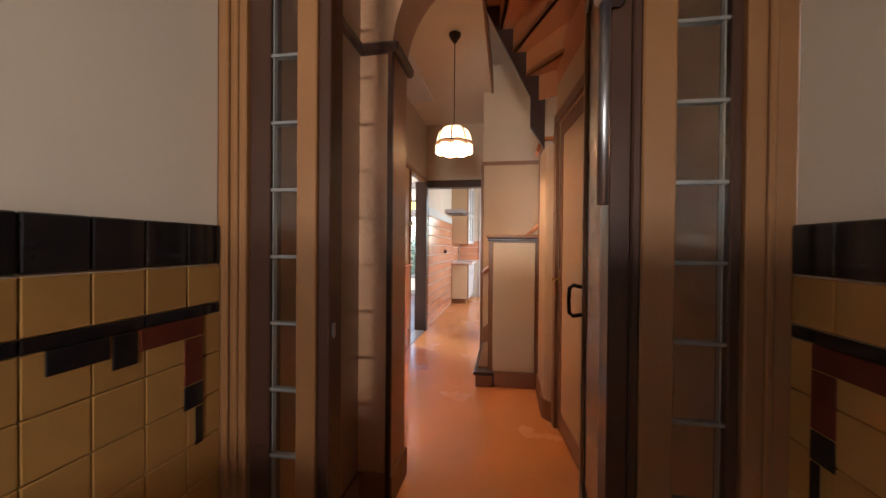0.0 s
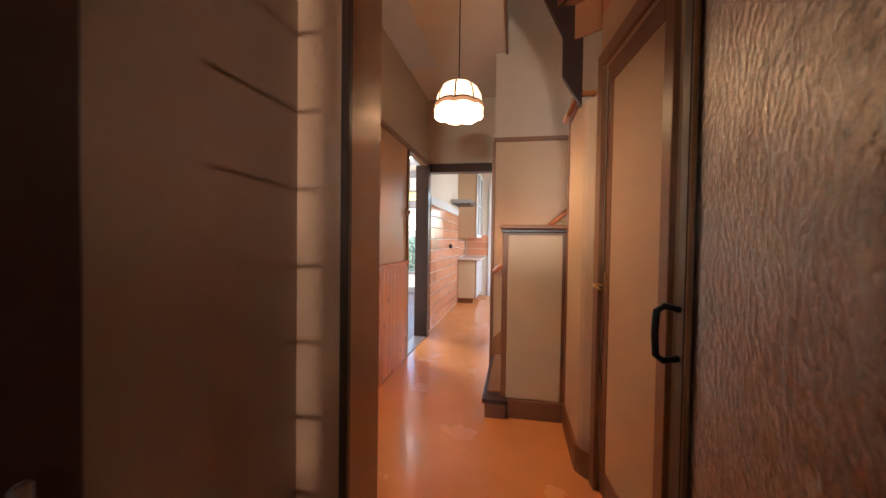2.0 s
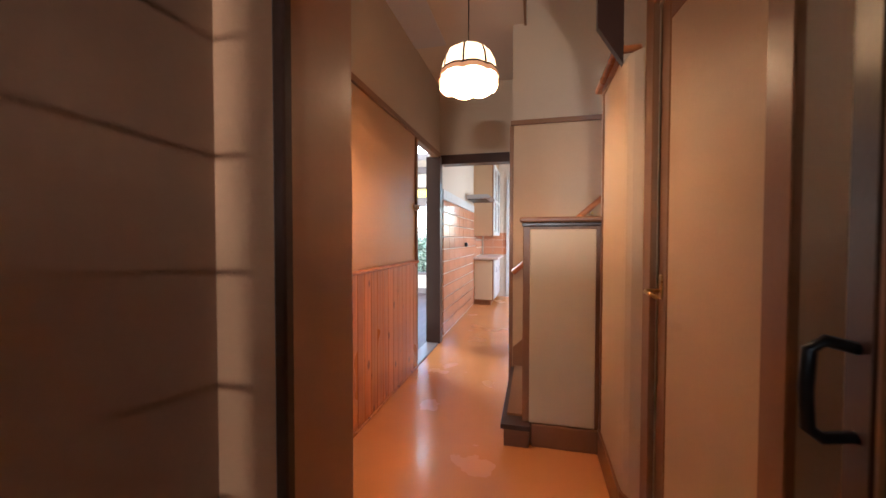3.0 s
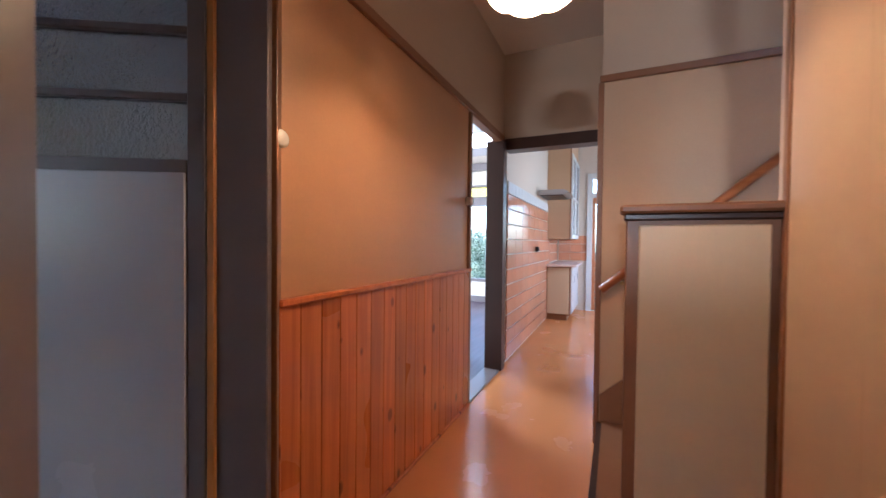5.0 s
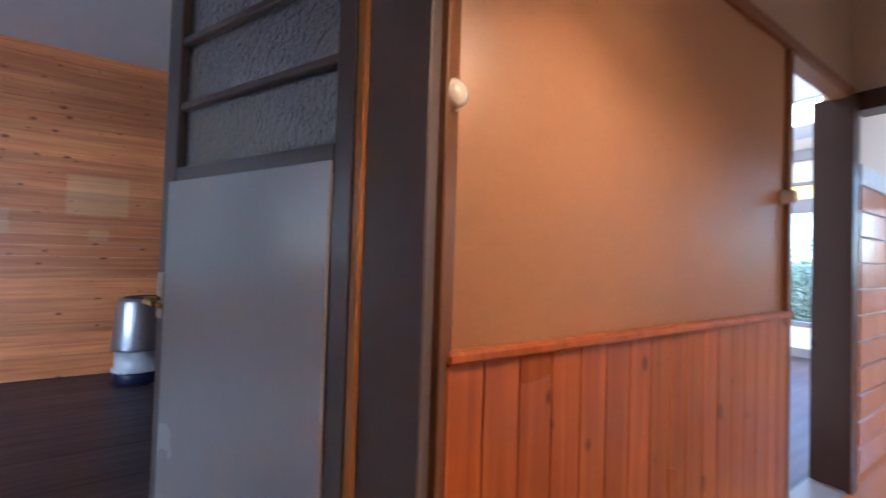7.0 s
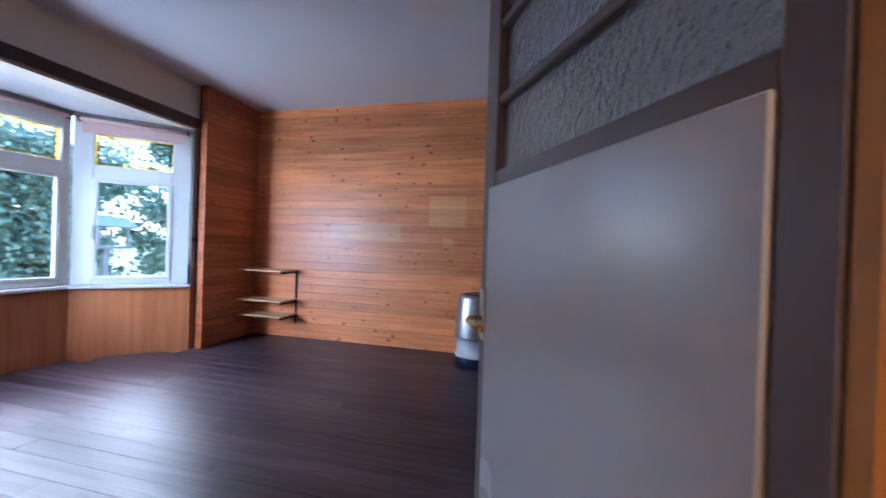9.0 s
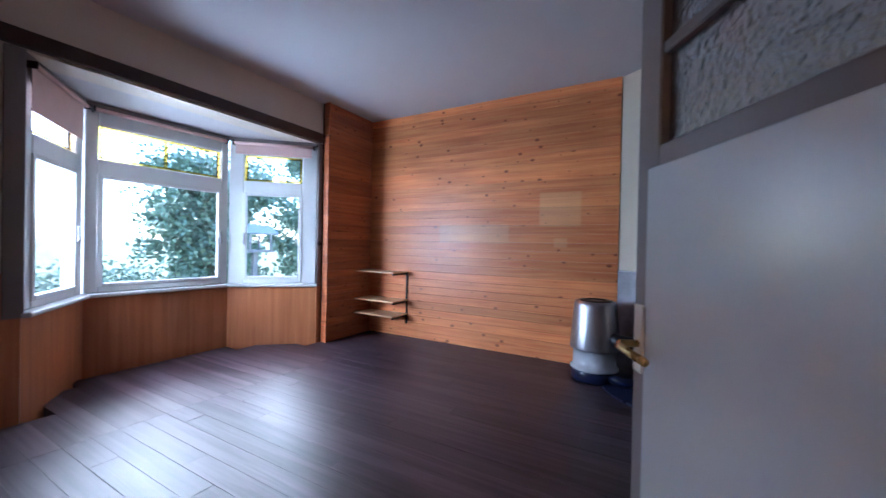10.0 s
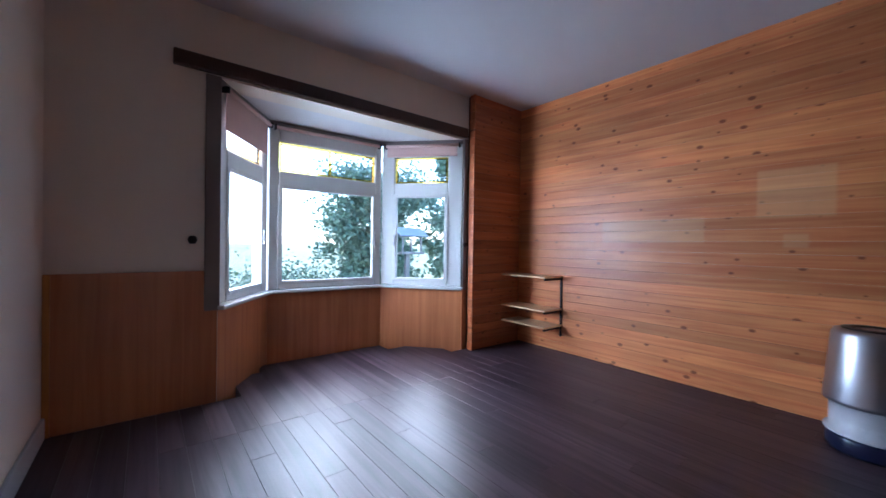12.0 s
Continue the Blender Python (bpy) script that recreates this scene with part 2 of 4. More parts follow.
M_STEEL = mat("satin_steel", (0.40, 0.39, 0.41), 0.38, metal=1.0, vary=0.08, scale=3, bump=0.02, stretch=(1, 1, 0.1))
M_LEAD = mat("pale_glazing_bar", (0.19, 0.18, 0.17), 0.45, metal=0.3, vary=0.1, scale=20)
M_ENAMEL = mat("white_enamel", (0.62, 0.62, 0.64), 0.25, vary=0.05, scale=4, bump=0.01)
M_BLUEBASE = mat("dark_blue_enamel", (0.012, 0.016, 0.05), 0.3, vary=0.15, scale=8)
M_ZINC = mat("stained_zinc_sheet", (0.17, 0.165, 0.18), 0.35, metal=0.5, vary=0.55, scale=5, bump=0.1)
M_PORCELAIN = mat("white_porcelain", (0.80, 0.74, 0.64), 0.18, vary=0.03, scale=8, bump=0.01)
M_BLIND = mat("pink_blind_cloth", (0.62, 0.42, 0.38), 0.8, vary=0.06, scale=6, bump=0.1)
M_COUNTER = mat("pale_worktop", (0.66, 0.56, 0.50), 0.3, vary=0.06, scale=10)
M_SKIRT = mat("grey_skirting_paint", (0.40, 0.41, 0.43), 0.4, vary=0.06, scale=4)
M_GLASS = glass("window_glass")
M_HAMMER = glass("hammered_glass", (0.68, 0.71, 0.76), 0.03, 0.6, 75, 0.009, 0.88)
M_AMBER = glass("amber_leaded_glass", (1.0, 0.62, 0.10), 0.05)
M_SHADE = glowing("lit_lampshade_cloth", (1.0, 0.60, 0.30), 0.5)
M_FRINGE = glowing("lit_lampshade_fringe", (1.0, 0.45, 0.20), 0.05, (0.5, 0.22, 0.12))
M_BRAID = mat("dark_lampshade_braid", (0.03, 0.014, 0.008), 0.8, vary=0.2, scale=30)
M_LIGHTPANEL = glowing("lit_ceiling_panel", (0.95, 0.98, 1.0), 1.5)
M_LEAF = mat("shrub_leaves", (0.15, 0.225, 0.155), 0.45, vary=0.35, scale=3)
M_BARK = mat("bark", (0.10, 0.08, 0.06), 0.9, vary=0.3, scale=12, bump=0.3)
M_GROUND = mat("lawn_and_soil", (0.20, 0.21, 0.10), 0.95, vary=0.4, scale=1.5, bump=0.3, fine=30)
M_BRICK = mat("far_brick_wall", (0.34, 0.17, 0.12), 0.85, vary=0.15, scale=6)
M_ROOF = mat("far_roof_tiles", (0.20, 0.11, 0.09), 0.8, vary=0.2, scale=5)
M_PAVE = mat("grey_paving", (0.34, 0.33, 0.31), 0.9, vary=0.15, scale=4)


# ---- building helpers ----
def mesh_object(name, bm, material, parent=None, smooth=False):
    me = bpy.data.meshes.new(name)
    bmesh.ops.recalc_face_normals(bm, faces=bm.faces)
    bm.to_mesh(me)
    bm.free()
    me.materials.append(material)
    if smooth:
        for p in me.polygons:
            p.use_smooth = True
    ob = new(name, me)
    if parent:
        ob.parent = parent
        ob.matrix_parent_inverse = Matrix.Translation(-parent.location)
    return ob


def add_box(bm, lo, hi, m=None, bevel=0.0):
    r = bmesh.ops.create_cube(bm, size=1)
    vs = r["verts"]
    for v in vs:
        v.co = Vector([lo[i] + (v.co[i] + 0.5) * (hi[i] - lo[i]) for i in range(3)])
    if bevel:
        es = list({e for v in vs for e in v.link_edges})
        got = bmesh.ops.bevel(bm, geom=es, offset=bevel, segments=1, affect="EDGES", profile=0.5)
        vs = list({v for f in got["faces"] for v in f.verts} | {v for v in vs if v.is_valid})
    if m is not None:
        bmesh.ops.transform(bm, matrix=m, verts=vs)
    return vs


def box(name, lo, hi, material, m=None, parent=None, bevel=0.004):
    bm = bmesh.new()
    add_box(bm, lo, hi, m, bevel)
    return mesh_object(name, bm, material, parent)


def boxes(name, items, material, m=None, parent=None, bevel=0.003):
    bm = bmesh.new()
    for lo, hi in items:
        add_box(bm, lo, hi, m, bevel)
    return mesh_object(name, bm, material, parent)


def each(name, items, material, m=None, parent=None, bevel=0.003):
    for lo, hi in items:
        box(name, lo, hi, material, m, parent, bevel)


def add_prism(bm, pts, z0, z1):
    a = [bm.verts.new((x, y, z0)) for x, y in pts]
    b = [bm.verts.new((x, y, z1)) for x, y in pts]
    bm.faces.new(a[::-1])
    bm.faces.new(b)
    for i in range(len(pts)):
        j = (i + 1) % len(pts)
        bm.faces.new((a[i], a[j], b[j], b[i]))


def prism(name, pts, z0, z1, material, parent=None):
    bm = bmesh.new()
    add_prism(bm, pts, z0, z1)
    return mesh_object(name, bm, material, parent)


def line(p0, p1):
    """Local frame of a wall from p0 to p1: x along it, y to its left, z up; and its length."""
    a, b = Vector((*p0, 0)), Vector((*p1, 0))
    d = b - a
    return Matrix.Translation(a) @ Matrix.Rotation(math.atan2(d.y, d.x), 4, "Z"), d.length


def wall(name, p0, p1, thick, height, material, openings=(), base=-0.1):
    """A wall with real openings (s0, s1, z0, z1); the thickness goes to the left of its line."""
    m, length = line(p0, p1)
    cuts = sorted({0.0, length, *[o[0] for o in openings], *[o[1] for o in openings]})
    bm = bmesh.new()
    for s0, s1 in zip(cuts, cuts[1:]):
        zs = [base]
        for o in sorted(openings, key=lambda o: o[2]):
            if o[0] <= s0 + 1e-6 and o[1] >= s1 - 1e-6:
                zs += [o[2], o[3]]
        zs.append(height)
        zs = [z for z in zs] if not (len(zs) > 2 and zs[1] <= 0) else zs[2:]
        for z0, z1 in zip(zs[::2], zs[1::2]):
            if z1 - z0 > 1e-4:
                add_box(bm, (s0, 0, z0), (s1, thick, z1), m)
    ob = mesh_object(name, bm, material)
    return tagged(ob, kind="structure")


def thing(name, label, category, at, group="", kind=""):
    root = new(name)
    root.location = at
    root.empty_display_size = 0.05
    return tagged(root, label, category, group, kind)


def lathe(name, profile, material, centre, parent=None, steps=28, smooth=True):
    bm = bmesh.new()
    rings = []
    for r, z in profile:
        rings.append([bm.verts.new((centre[0] + r * math.cos(2 * math.pi * i / steps), centre[1] + r * math.sin(2 * math.pi * i / steps), centre[2] + z)) for i in range(steps)])
    for a, b in zip(rings, rings[1:]):
        for i in range(steps):
            j = (i + 1) % steps
            bm.faces.new((a[i], a[j], b[j], b[i]))
    bm.faces.new(rings[0][::-1])
    bm.faces.new(rings[-1])
    return mesh_object(name, bm, material, parent, smooth)


def tube(name, pts, r, material, parent=None, steps=8):
    """A round bar along a polyline."""
    bm = bmesh.new()
    pts = [Vector(p) for p in pts]
    rings = []
    for i, p in enumerate(pts):
        d = (pts[min(i + 1, len(pts) - 1)] - pts[max(i - 1, 0)]).normalized()
        u = d.orthogonal().normalized() if not rings else (u0 - d * u0.dot(d)).normalized()
        u0 = u
        w = d.cross(u)
        rings.append([bm.verts.new(p + (u * math.cos(2 * math.pi * k / steps) + w * math.sin(2 * math.pi * k / steps)) * r) for k in range(steps)])
    for a, b in zip(rings, rings[1:]):
        for k in range(steps):
            j = (k + 1) % steps
            bm.faces.new((a[k], a[j], b[j], b[k]))
    bm.faces.new(rings[0][::-1])
    bm.faces.new(rings[-1])
    return mesh_object(name, bm, material, parent, True)


# ---- plan ----
XL = -1.015      # left wall of the hall
YB = 5.40        # wall with the kitchen doorway
XS, YS = -0.115, 4.33   # corner of the stair wall
YK = 9.1         # back wall of kitchen and rear room
ZH = 2.985       # hall ceiling
ZR = 2.975       # front room ceiling
XP = -5.04       # plank wall of the front room
YF = -1.39       # street wall
YP = 0.955       # vestibule partition
BAY = [(-1.65, YF), (-2.19, -2.17), (-3.46, -2.13), (-4.12, YF)]

# floors
LINO = [(-0.60, -1.5), (2.0, -1.5), (2.0, YK), (XL - 0.12, YK), (XL - 0.12, 5.3), (XL, 5.3), (XL, 2.78), (-0.53, 2.03), (-0.60, 1.95)]
tagged(prism("floor", LINO, -0.12, 0.0, M_LINO), "orange-brown glossy linoleum floor", kind="structure")
floor_room = tagged(box("floor_front_room", (XP - 0.1, -2.4, -0.14), (-0.55, 4.4, -0.122), M_UMBER, bevel=0), "dark floor under boards", kind="structure")
tagged(box("floor_rear_room", (-4.7, 4.4, -0.12), (XL, YK, -0.002), M_FLOOR, bevel=0), "dark glossy wooden floor", kind="structure")

# vestibule and passage walls
tagged(wall("wall_vestibule_left", (-0.60, -1.5), (-0.60, YP - 0.03), 0.12, ZH, M_CREAM), "cream plaster wall above glazed tiles")
tagged(wall("wall_vestibule_right", (0.76, YP - 0.03), (0.76, -1.5), 0.12, ZH, M_CREAM), "cream plaster wall above glazed tiles")
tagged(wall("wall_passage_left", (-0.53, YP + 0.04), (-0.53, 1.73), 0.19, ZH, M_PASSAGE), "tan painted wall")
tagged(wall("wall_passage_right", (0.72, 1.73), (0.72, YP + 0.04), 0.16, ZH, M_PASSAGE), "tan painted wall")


def arch_wall():
    """Wall across the hall with a round arch."""
    x0, x1, y0, y1, spring = -0.371, 0.72, 1.73, 1.98, 2.15
    cx, r = (x0 + x1) / 2, (x1 - x0) / 2
    arc = [(cx - r * math.cos(math.pi * i / 32), spring + r * math.sin(math.pi * i / 32)) for i in range(33)]
    bm = bmesh.new()
    add_box(bm, (-0.72, y0, -0.1), (x0, y1, spring))
    add_box(bm, (x1, y0, -0.1), (0.88, y1, spring))
    add_box(bm, (-0.72, y1, -0.1), (-0.50, 2.02, ZH))
    add_box(bm, (-0.72, y0, spring), (x0, y1, ZH))
    add_box(bm, (x1, y0, spring), (0.88, y1, ZH))
    for (xa, za), (xb, zb) in zip(arc, arc[1:]):
        a = [bm.verts.new((x, y0, z)) for x, z in ((xa, za), (xb, zb), (xb, ZH), (xa, ZH))]
        c = [bm.verts.new((x, y1, z)) for x, z in ((xa, za), (xb, zb), (xb, ZH), (xa, ZH))]
        bm.faces.new(a)
        bm.faces.new(c[::-1])
        bm.faces.new((a[0], a[1], c[1], c[0]))
        bm.faces.new((a[2], a[3], c[3], c[2]))
    return tagged(mesh_object("wall_arch", bm, M_ARCH), "tan painted wall with a round arch", kind="structure")


arch_wall()
tagged(box("trim_arch_corner", (-0.389, 1.712, 0.0), (-0.363, 1.738, 2.14), M_UMBER), "dark brown corner strip", kind="structure")
tagged(boxes("trim_arch_capital", [((-0.535, 1.70, 2.13), (-0.355, 1.735, 2.185)), ((-0.375, 1.70, 2.13), (-0.335, 2.0, 2.185)), ((-0.535, 1.0, 2.13), (-0.505, 1.73, 2.185))], M_UMBER, bevel=0.012), "dark brown moulded capital", kind="structure")
tagged(boxes("baseboard_arch", [((-0.375, 1.722, 0), (-0.355, 1.985, 0.15)), ((-0.535, 1.715, 0), (-0.355, 1.732, 0.15)), ((-0.532, 1.0, 0), (-0.515, 1.73, 0.15))], M_BROWN), "brown painted skirting board", kind="structure")

# hall walls
DA, DB = (-0.52, 2.01), (XL, 2.755)      # slanting wall with the room door
tagged(wall("wall_hall_left", (XL, 4.50), (XL, 2.75), -0.12, 2.16, M_ORANGE), "orange-tan glossy hall wall above pine boarding")
tagged(wall("wall_hall_left_top", (XL, 4.50), (XL, 2.75), -0.12, ZH, M_UPPER, base=2.16), "cream painted wall above the picture rail")
tagged(wall("wall_hall_left_over_door", (XL, YB), (XL, 4.50), -0.05, ZH, M_UPPER, base=2.18), "tan painted wall over a doorway")
tagged(wall("wall_kitchen_door", (XL - 0.12, YB), (2.0, YB), 0.12, ZH, M_UPPER, openings=[(0.12, 1.10, 0, 2.09)]), "tan painted wall with a doorway")
tagged(wall("wall_stair_back", (XS, YS), (1.7, YS), 0.12, 4.6, M_UPPER), "cream painted stairwell wall")
tagged(wall("wall_stair_side", (XS, YB), (XS, YS + 0.12), 0.12, 4.6, M_UPPER), "cream painted stairwell wall")
tagged(box("trim_stair_panel", (XS + 0.012, YS - 0.012, 0.0), (0.80, YS - 0.002, 2.15), M_TAN, bevel=0), "tan painted lower wall panel", kind="structure")
tagged(boxes("trim_stair_rail", [((XS - 0.012, YS - 0.03, 2.15), (0.80, YS, 2.19)), ((XS - 0.02, YS - 0.022, 0), (XS + 0.012, YS + 0.01, 2.15))], M_BROWN), "brown picture rail and corner strip", kind="structure")
tagged(wall("wall_stair_right", (1.70, YB), (1.70, 0.8), 0.12, 4.6, M_CREAM), "cream stairwell wall")
tagged(boxes("ceiling_hall", [((XL - 0.12, 2.01, ZH), (-0.02, YB, ZH + 0.13)), ((-0.02, 2.01, ZH), (0.9, 2.2, ZH + 0.13)), ((-0.75, -1.5, ZH), (0.9, 2.01, ZH + 0.13)), ((-0.02, YS + 0.1, ZH), (2.0, YB, ZH + 0.13))], M_CREAM, bevel=0), "cream painted hall ceiling with a stairwell opening", kind="structure")
tagged(box("ceiling_stairwell", (-1.2, 1.9, 4.6), (2.0, YB, 4.7), M_CEIL, bevel=0), "ceiling above the stairwell", kind="structure")
tagged(box("wall_stairwell_front", (-1.2, 1.9, ZH + 0.13), (1.8, 2.0, 4.6), M_CREAM, bevel=0), "cream stairwell wall", kind="structure")
tagged(box("wall_stairwell_left", (-1.2, 2.0, ZH + 0.13), (-1.1, YB, 4.6), M_CREAM, bevel=0), "cream landing wall", kind="structure")
tagged(box("trim_stairwell_edge", (-0.025, 2.2, ZH - 0.02), (-0.005, YS, ZH + 0.16), M_BROWN), "brown edge board of the stairwell", kind="structure")
tagged(boxes("trim_picture_rail", [((XL, 2.76, 2.155), (XL + 0.025, 5.36, 2.20))], M_BROWN), "brown picture rail", kind="structure")
tagged(boxes("trim_kitchen_door", [((XL + 0.02, YB - 0.03, 2.075), (-0.0, YB + 0.13, 2.18)), ((XL - 0.13, 5.285, 0), (XL + 0.035, YB + 0.002, 2.152)), ((-0.15, YB - 0.03, 0), (-0.115, YB + 0.13, 2.07))], M_UMBER), "dark brown kitchen door frame", kind="structure")
tagged(boxes("trim_rear_door", [((XL - 0.13, 4.46, 0), (XL + 0.02, 4.50, 2.15)), ((XL - 0.052, 4.50, 2.14), (XL + 0.018, 5.285, 2.178))], M_BROWN), "brown rear room door frame", kind="structure")
tagged(box("sill_rear_door", (XL - 0.13, 4.50, -0.01), (XL + 0.02, 5.285, 0.012), M_TAUPE), "worn grey threshold strip", kind="structure")

# front room shell
# last two openings: unseen slots added to shape the entrance light, darker low right
tagged(wall("wall_street", (XP - 0.1, YF), (0.90, YF), -0.25, ZR, M_GREYWALL, openings=[(1.02, 3.49, 0, 2.46), (4.90, 5.14, 1.25, 1.95), (5.14, 5.39, 1.40, 1.95)]), "pale grey painted street wall with a bay opening")
tagged(wall("wall_party", (XP, 4.40), (XP, YF), -0.1, ZR, M_GREYWALL), "pale plaster party wall behind boarding")
tagged(wall("wall_room_back", (XL - 0.12, 4.40), (XP, 4.40), -0.1, ZR, M_GREYWALL), "pale plaster back wall")
tagged(box("wall_room_right_face", (-0.726, YF, 0), (-0.7205, 2.008, ZR), M_GREYWALL, bevel=0), "pale grey plaster", kind="structure")
tagged(box("ceiling_room", (XP - 0.1, YF, ZR), (-0.725, 4.5, ZR + 0.1), M_CEIL, bevel=0), "white painted room ceiling", kind="structure")
tagged(box("baseboard_room_right", (-0.745, YF + 0.03, 0), (-0.727, 1.95, 0.13), M_SKIRT), "grey painted skirting board", kind="structure")
ds, dl = line(DA, DB)
tagged(wall("wall_slanting", DA, DB, 0.12, ZR, M_TAN, openings=[(0.05, 0.83, 0, 2.10)]), "tan painted slanting wall with a doorway")
tagged(boxes("door_1", [((0.0, -0.02, 0), (0.055, 0.14, 2.10)), ((0.80, -0.010, 0), (0.86, 0.13, 2.10)), ((0.0, -0.02, 2.06), (0.89, 0.14, 2.12))], M_TAUPE, ds), "dark taupe painted door frame", kind="structure")
tagged(boxes("trim_room_door", [((0.838, -0.026, 0), (0.862, 0.02, 2.12)), ((0.864, -0.02, 0), (0.908, 0.02, 2.12))], M_TANWOOD, ds), "tan painted door architrave", kind="structure")


def bay_window(i, name, blind):
    """One face of the bay: panelled breast, frame, casement, leaded transom, sill and blind."""
    m, length = line(BAY[i], BAY[i + 1])
    tagged(box("wall_bay_%d" % (i + 1), (0, 0, -0.1), (length, 0.10, 0.70), M_PLY, m, bevel=0), "orange-brown veneered window breast", kind="structure")
    sill = tagged(box("sill_bay_%d" % (i + 1), (-0.02, -0.06, 0.70), (length + 0.02, 0.14, 0.735), M_WHITE, m, bevel=0.008), "white painted window sill", kind="structure")
    root = thing(name, "white painted bay window with amber leaded transom", "window", m.translation + Vector((0, 0, 0.735)), "bay windows", "structure")
    p0, p1 = (0.10, length - 0.08) if i == 1 else (0.16, length - 0.18)
    if i == 0:
        p0, p1 = 0.14, length - 0.12
    f = [((0, 0.01, 0.735), (p0, 0.11, 2.42)), ((p1, 0.01, 0.735), (length, 0.11, 2.42)), ((p0, 0.01, 0.735), (p1, 0.10, 0.80)), ((p0, 0.01, 1.81), (p1, 0.10, 1.96)), ((p0, 0.01, 2.27), (p1, 0.10, 2.42))]
    boxes("frame", f, M_WHITE, m, root, 0.01)
    c = 0.035
    boxes("casement", [((p0 - 0.01, 0.0, 0.79), (p0 + c, 0.05, 1.82)), ((p1 - c, 0.0, 0.79), (p1 + 0.01, 0.05, 1.82)), ((p0 + c, 0.0, 0.79), (p1 - c, 0.05, 0.79 + c)), ((p0 + c, 0.0, 1.82 - c), (p1 - c, 0.05, 1.82))], M_WHITE, m, root, 0.005)
    g = box("pane", (p0 + c, 0.024, 0.80 + c), (p1 - c, 0.028, 1.82 - c), M_GLASS, m, root, 0)
    g2 = box("transom_pane", (p0 + 0.03, 0.052, 1.985), (p1 - 0.03, 0.056, 2.245), M_GLASS, m, root, 0)
    mid = (p0 + p1) / 2
    strips = [((p0, 0.05, 1.96), (p0 + 0.03, 0.058, 2.27)), ((p1 - 0.03, 0.05, 1.96), (p1, 0.058, 2.27)), ((p0 + 0.03, 0.05, 1.96), (p1 - 0.03, 0.058, 1.985)), ((p0 + 0.03, 0.05, 2.245), (p1 - 0.03, 0.058, 2.27))]
    if i == 1:
        strips.append(((mid - 0.016, 0.047, 1.985), (mid + 0.016, 0.060, 2.245)))
    g3 = boxes("amber_border", strips, M_AMBER, m, root, 0)
    leads = [((p0 + 0.028, 0.046, 1.96), (p0 + 0.033, 0.062, 2.27)), ((p1 - 0.033, 0.046, 1.96), (p1 - 0.028, 0.062, 2.27)), ((p0, 0.046, 1.983), (p1, 0.062, 1.988)), ((p0, 0.046, 2.243), (p1, 0.062, 2.248))]
    for k in range(1, 4):
        z = 1.96 + 0.31 * k / 4
        leads += [((p0, 0.046, z - 0.003), (p0 + 0.03, 0.062, z + 0.003)), ((p1 - 0.03, 0.046, z - 0.003), (p1, 0.062, z + 0.003))]
        if i == 1:
            leads.append(((mid - 0.017, 0.045, z - 0.003), (mid + 0.017, 0.062, z + 0.003)))
    boxes("lead_came", leads, M_BRAID, m, root, 0)
    for o in (g, g2, g3):
        o.visible_shadow = False
    hs = p0 + 0.01 if i == 2 else p1 - 0.01
    each("catch", [((hs - 0.008, -0.018, 1.20), (hs + 0.008, 0.0, 1.34)), ((hs - 0.012, -0.03, 1.22), (hs + 0.012, -0.018, 1.25))], M_STEEL, m, root)
    br = thing("roller_blind", "pink cloth roller blind rolled up on its rod", "blind", m @ Vector((0.1, -0.03, 2.40)), "window blinds")
    tube("roller", [m @ Vector((0.06, -0.03, 2.395)), m @ Vector((length - 0.05, -0.03, 2.395))], 0.018, M_BLIND, br, 10)
    each("bracket", [((0.045, -0.05, 2.37), (0.06, 0.01, 2.42)), ((length - 0.05, -0.05, 2.37), (length - 0.035, 0.01, 2.42))], M_BLACK, m, br)
    if blind > 0:
        box("cloth", (0.07, -0.014, 2.39 - blind), (length - 0.07, -0.011, 2.395), M_BLIND, m, br, 0)
        box("bottom_bar", (0.07, -0.018, 2.37 - blind), (length - 0.07, -0.007, 2.392 - blind), M_BLIND, m, br)
    tagged(box("trim_bay_%d" % (i + 1), (0, -0.012, 2.415), (length, 0.12, 2.46), M_TAUPE, m), "taupe painted bay head", kind="structure")


for i, (nm, bl) in enumerate((("window_1", 0.28), ("window_2", 0.0), ("window_3", 0.10))):
    bay_window(i, nm, bl)
prism_out = [(-1.5, YF - 0.02), (-2.05, -2.34), (-3.6, -2.30), (-4.3, YF - 0.02)]
tagged(prism("ceiling_bay", prism_out, 2.462, 2.56, M_CEIL), "white painted bay ceiling", kind="structure")
tagged(prism("floor_bay", prism_out, -0.2, -0.126, M_UMBER), "dark floor of the bay", kind="structure")
tagged(box("trim_bay_lintel", (-4.16, YF, 2.475), (-1.36, YF + 0.05, 2.585), M_UMBER, bevel=0.008), "dark brown lintel board over the bay", kind="structure")
tagged(boxes("trim_bay_jamb", [((-1.66, YF - 0.05, 0.70), (-1.56, YF + 0.022, 2.465)), ((-4.18, YF - 0.05, 0.70), (-4.12, YF + 0.022, 2.465))], M_TAUPE), "taupe painted bay jamb boards", kind="structure")
wains = tagged(box("panel_street_wall", (-1.645, YF, 0.0), (-0.76, YF + 0.014, 1.0), M_PLY, bevel=0), "veneered wooden wall panel below the plaster", kind="structure")
tagged(box("trim_panel_post", (-0.762, YF, 0.0), (-0.728, YF + 0.03, 1.0), M_OCHRE), "bare ochre wooden end strip", kind="structure")
tagged(box("panel_bay_end", (-4.19, YF, 0.0), (-4.12, YF + 0.014, 1.0), M_PLY, bevel=0), "veneered wooden wall panel", kind="structure")
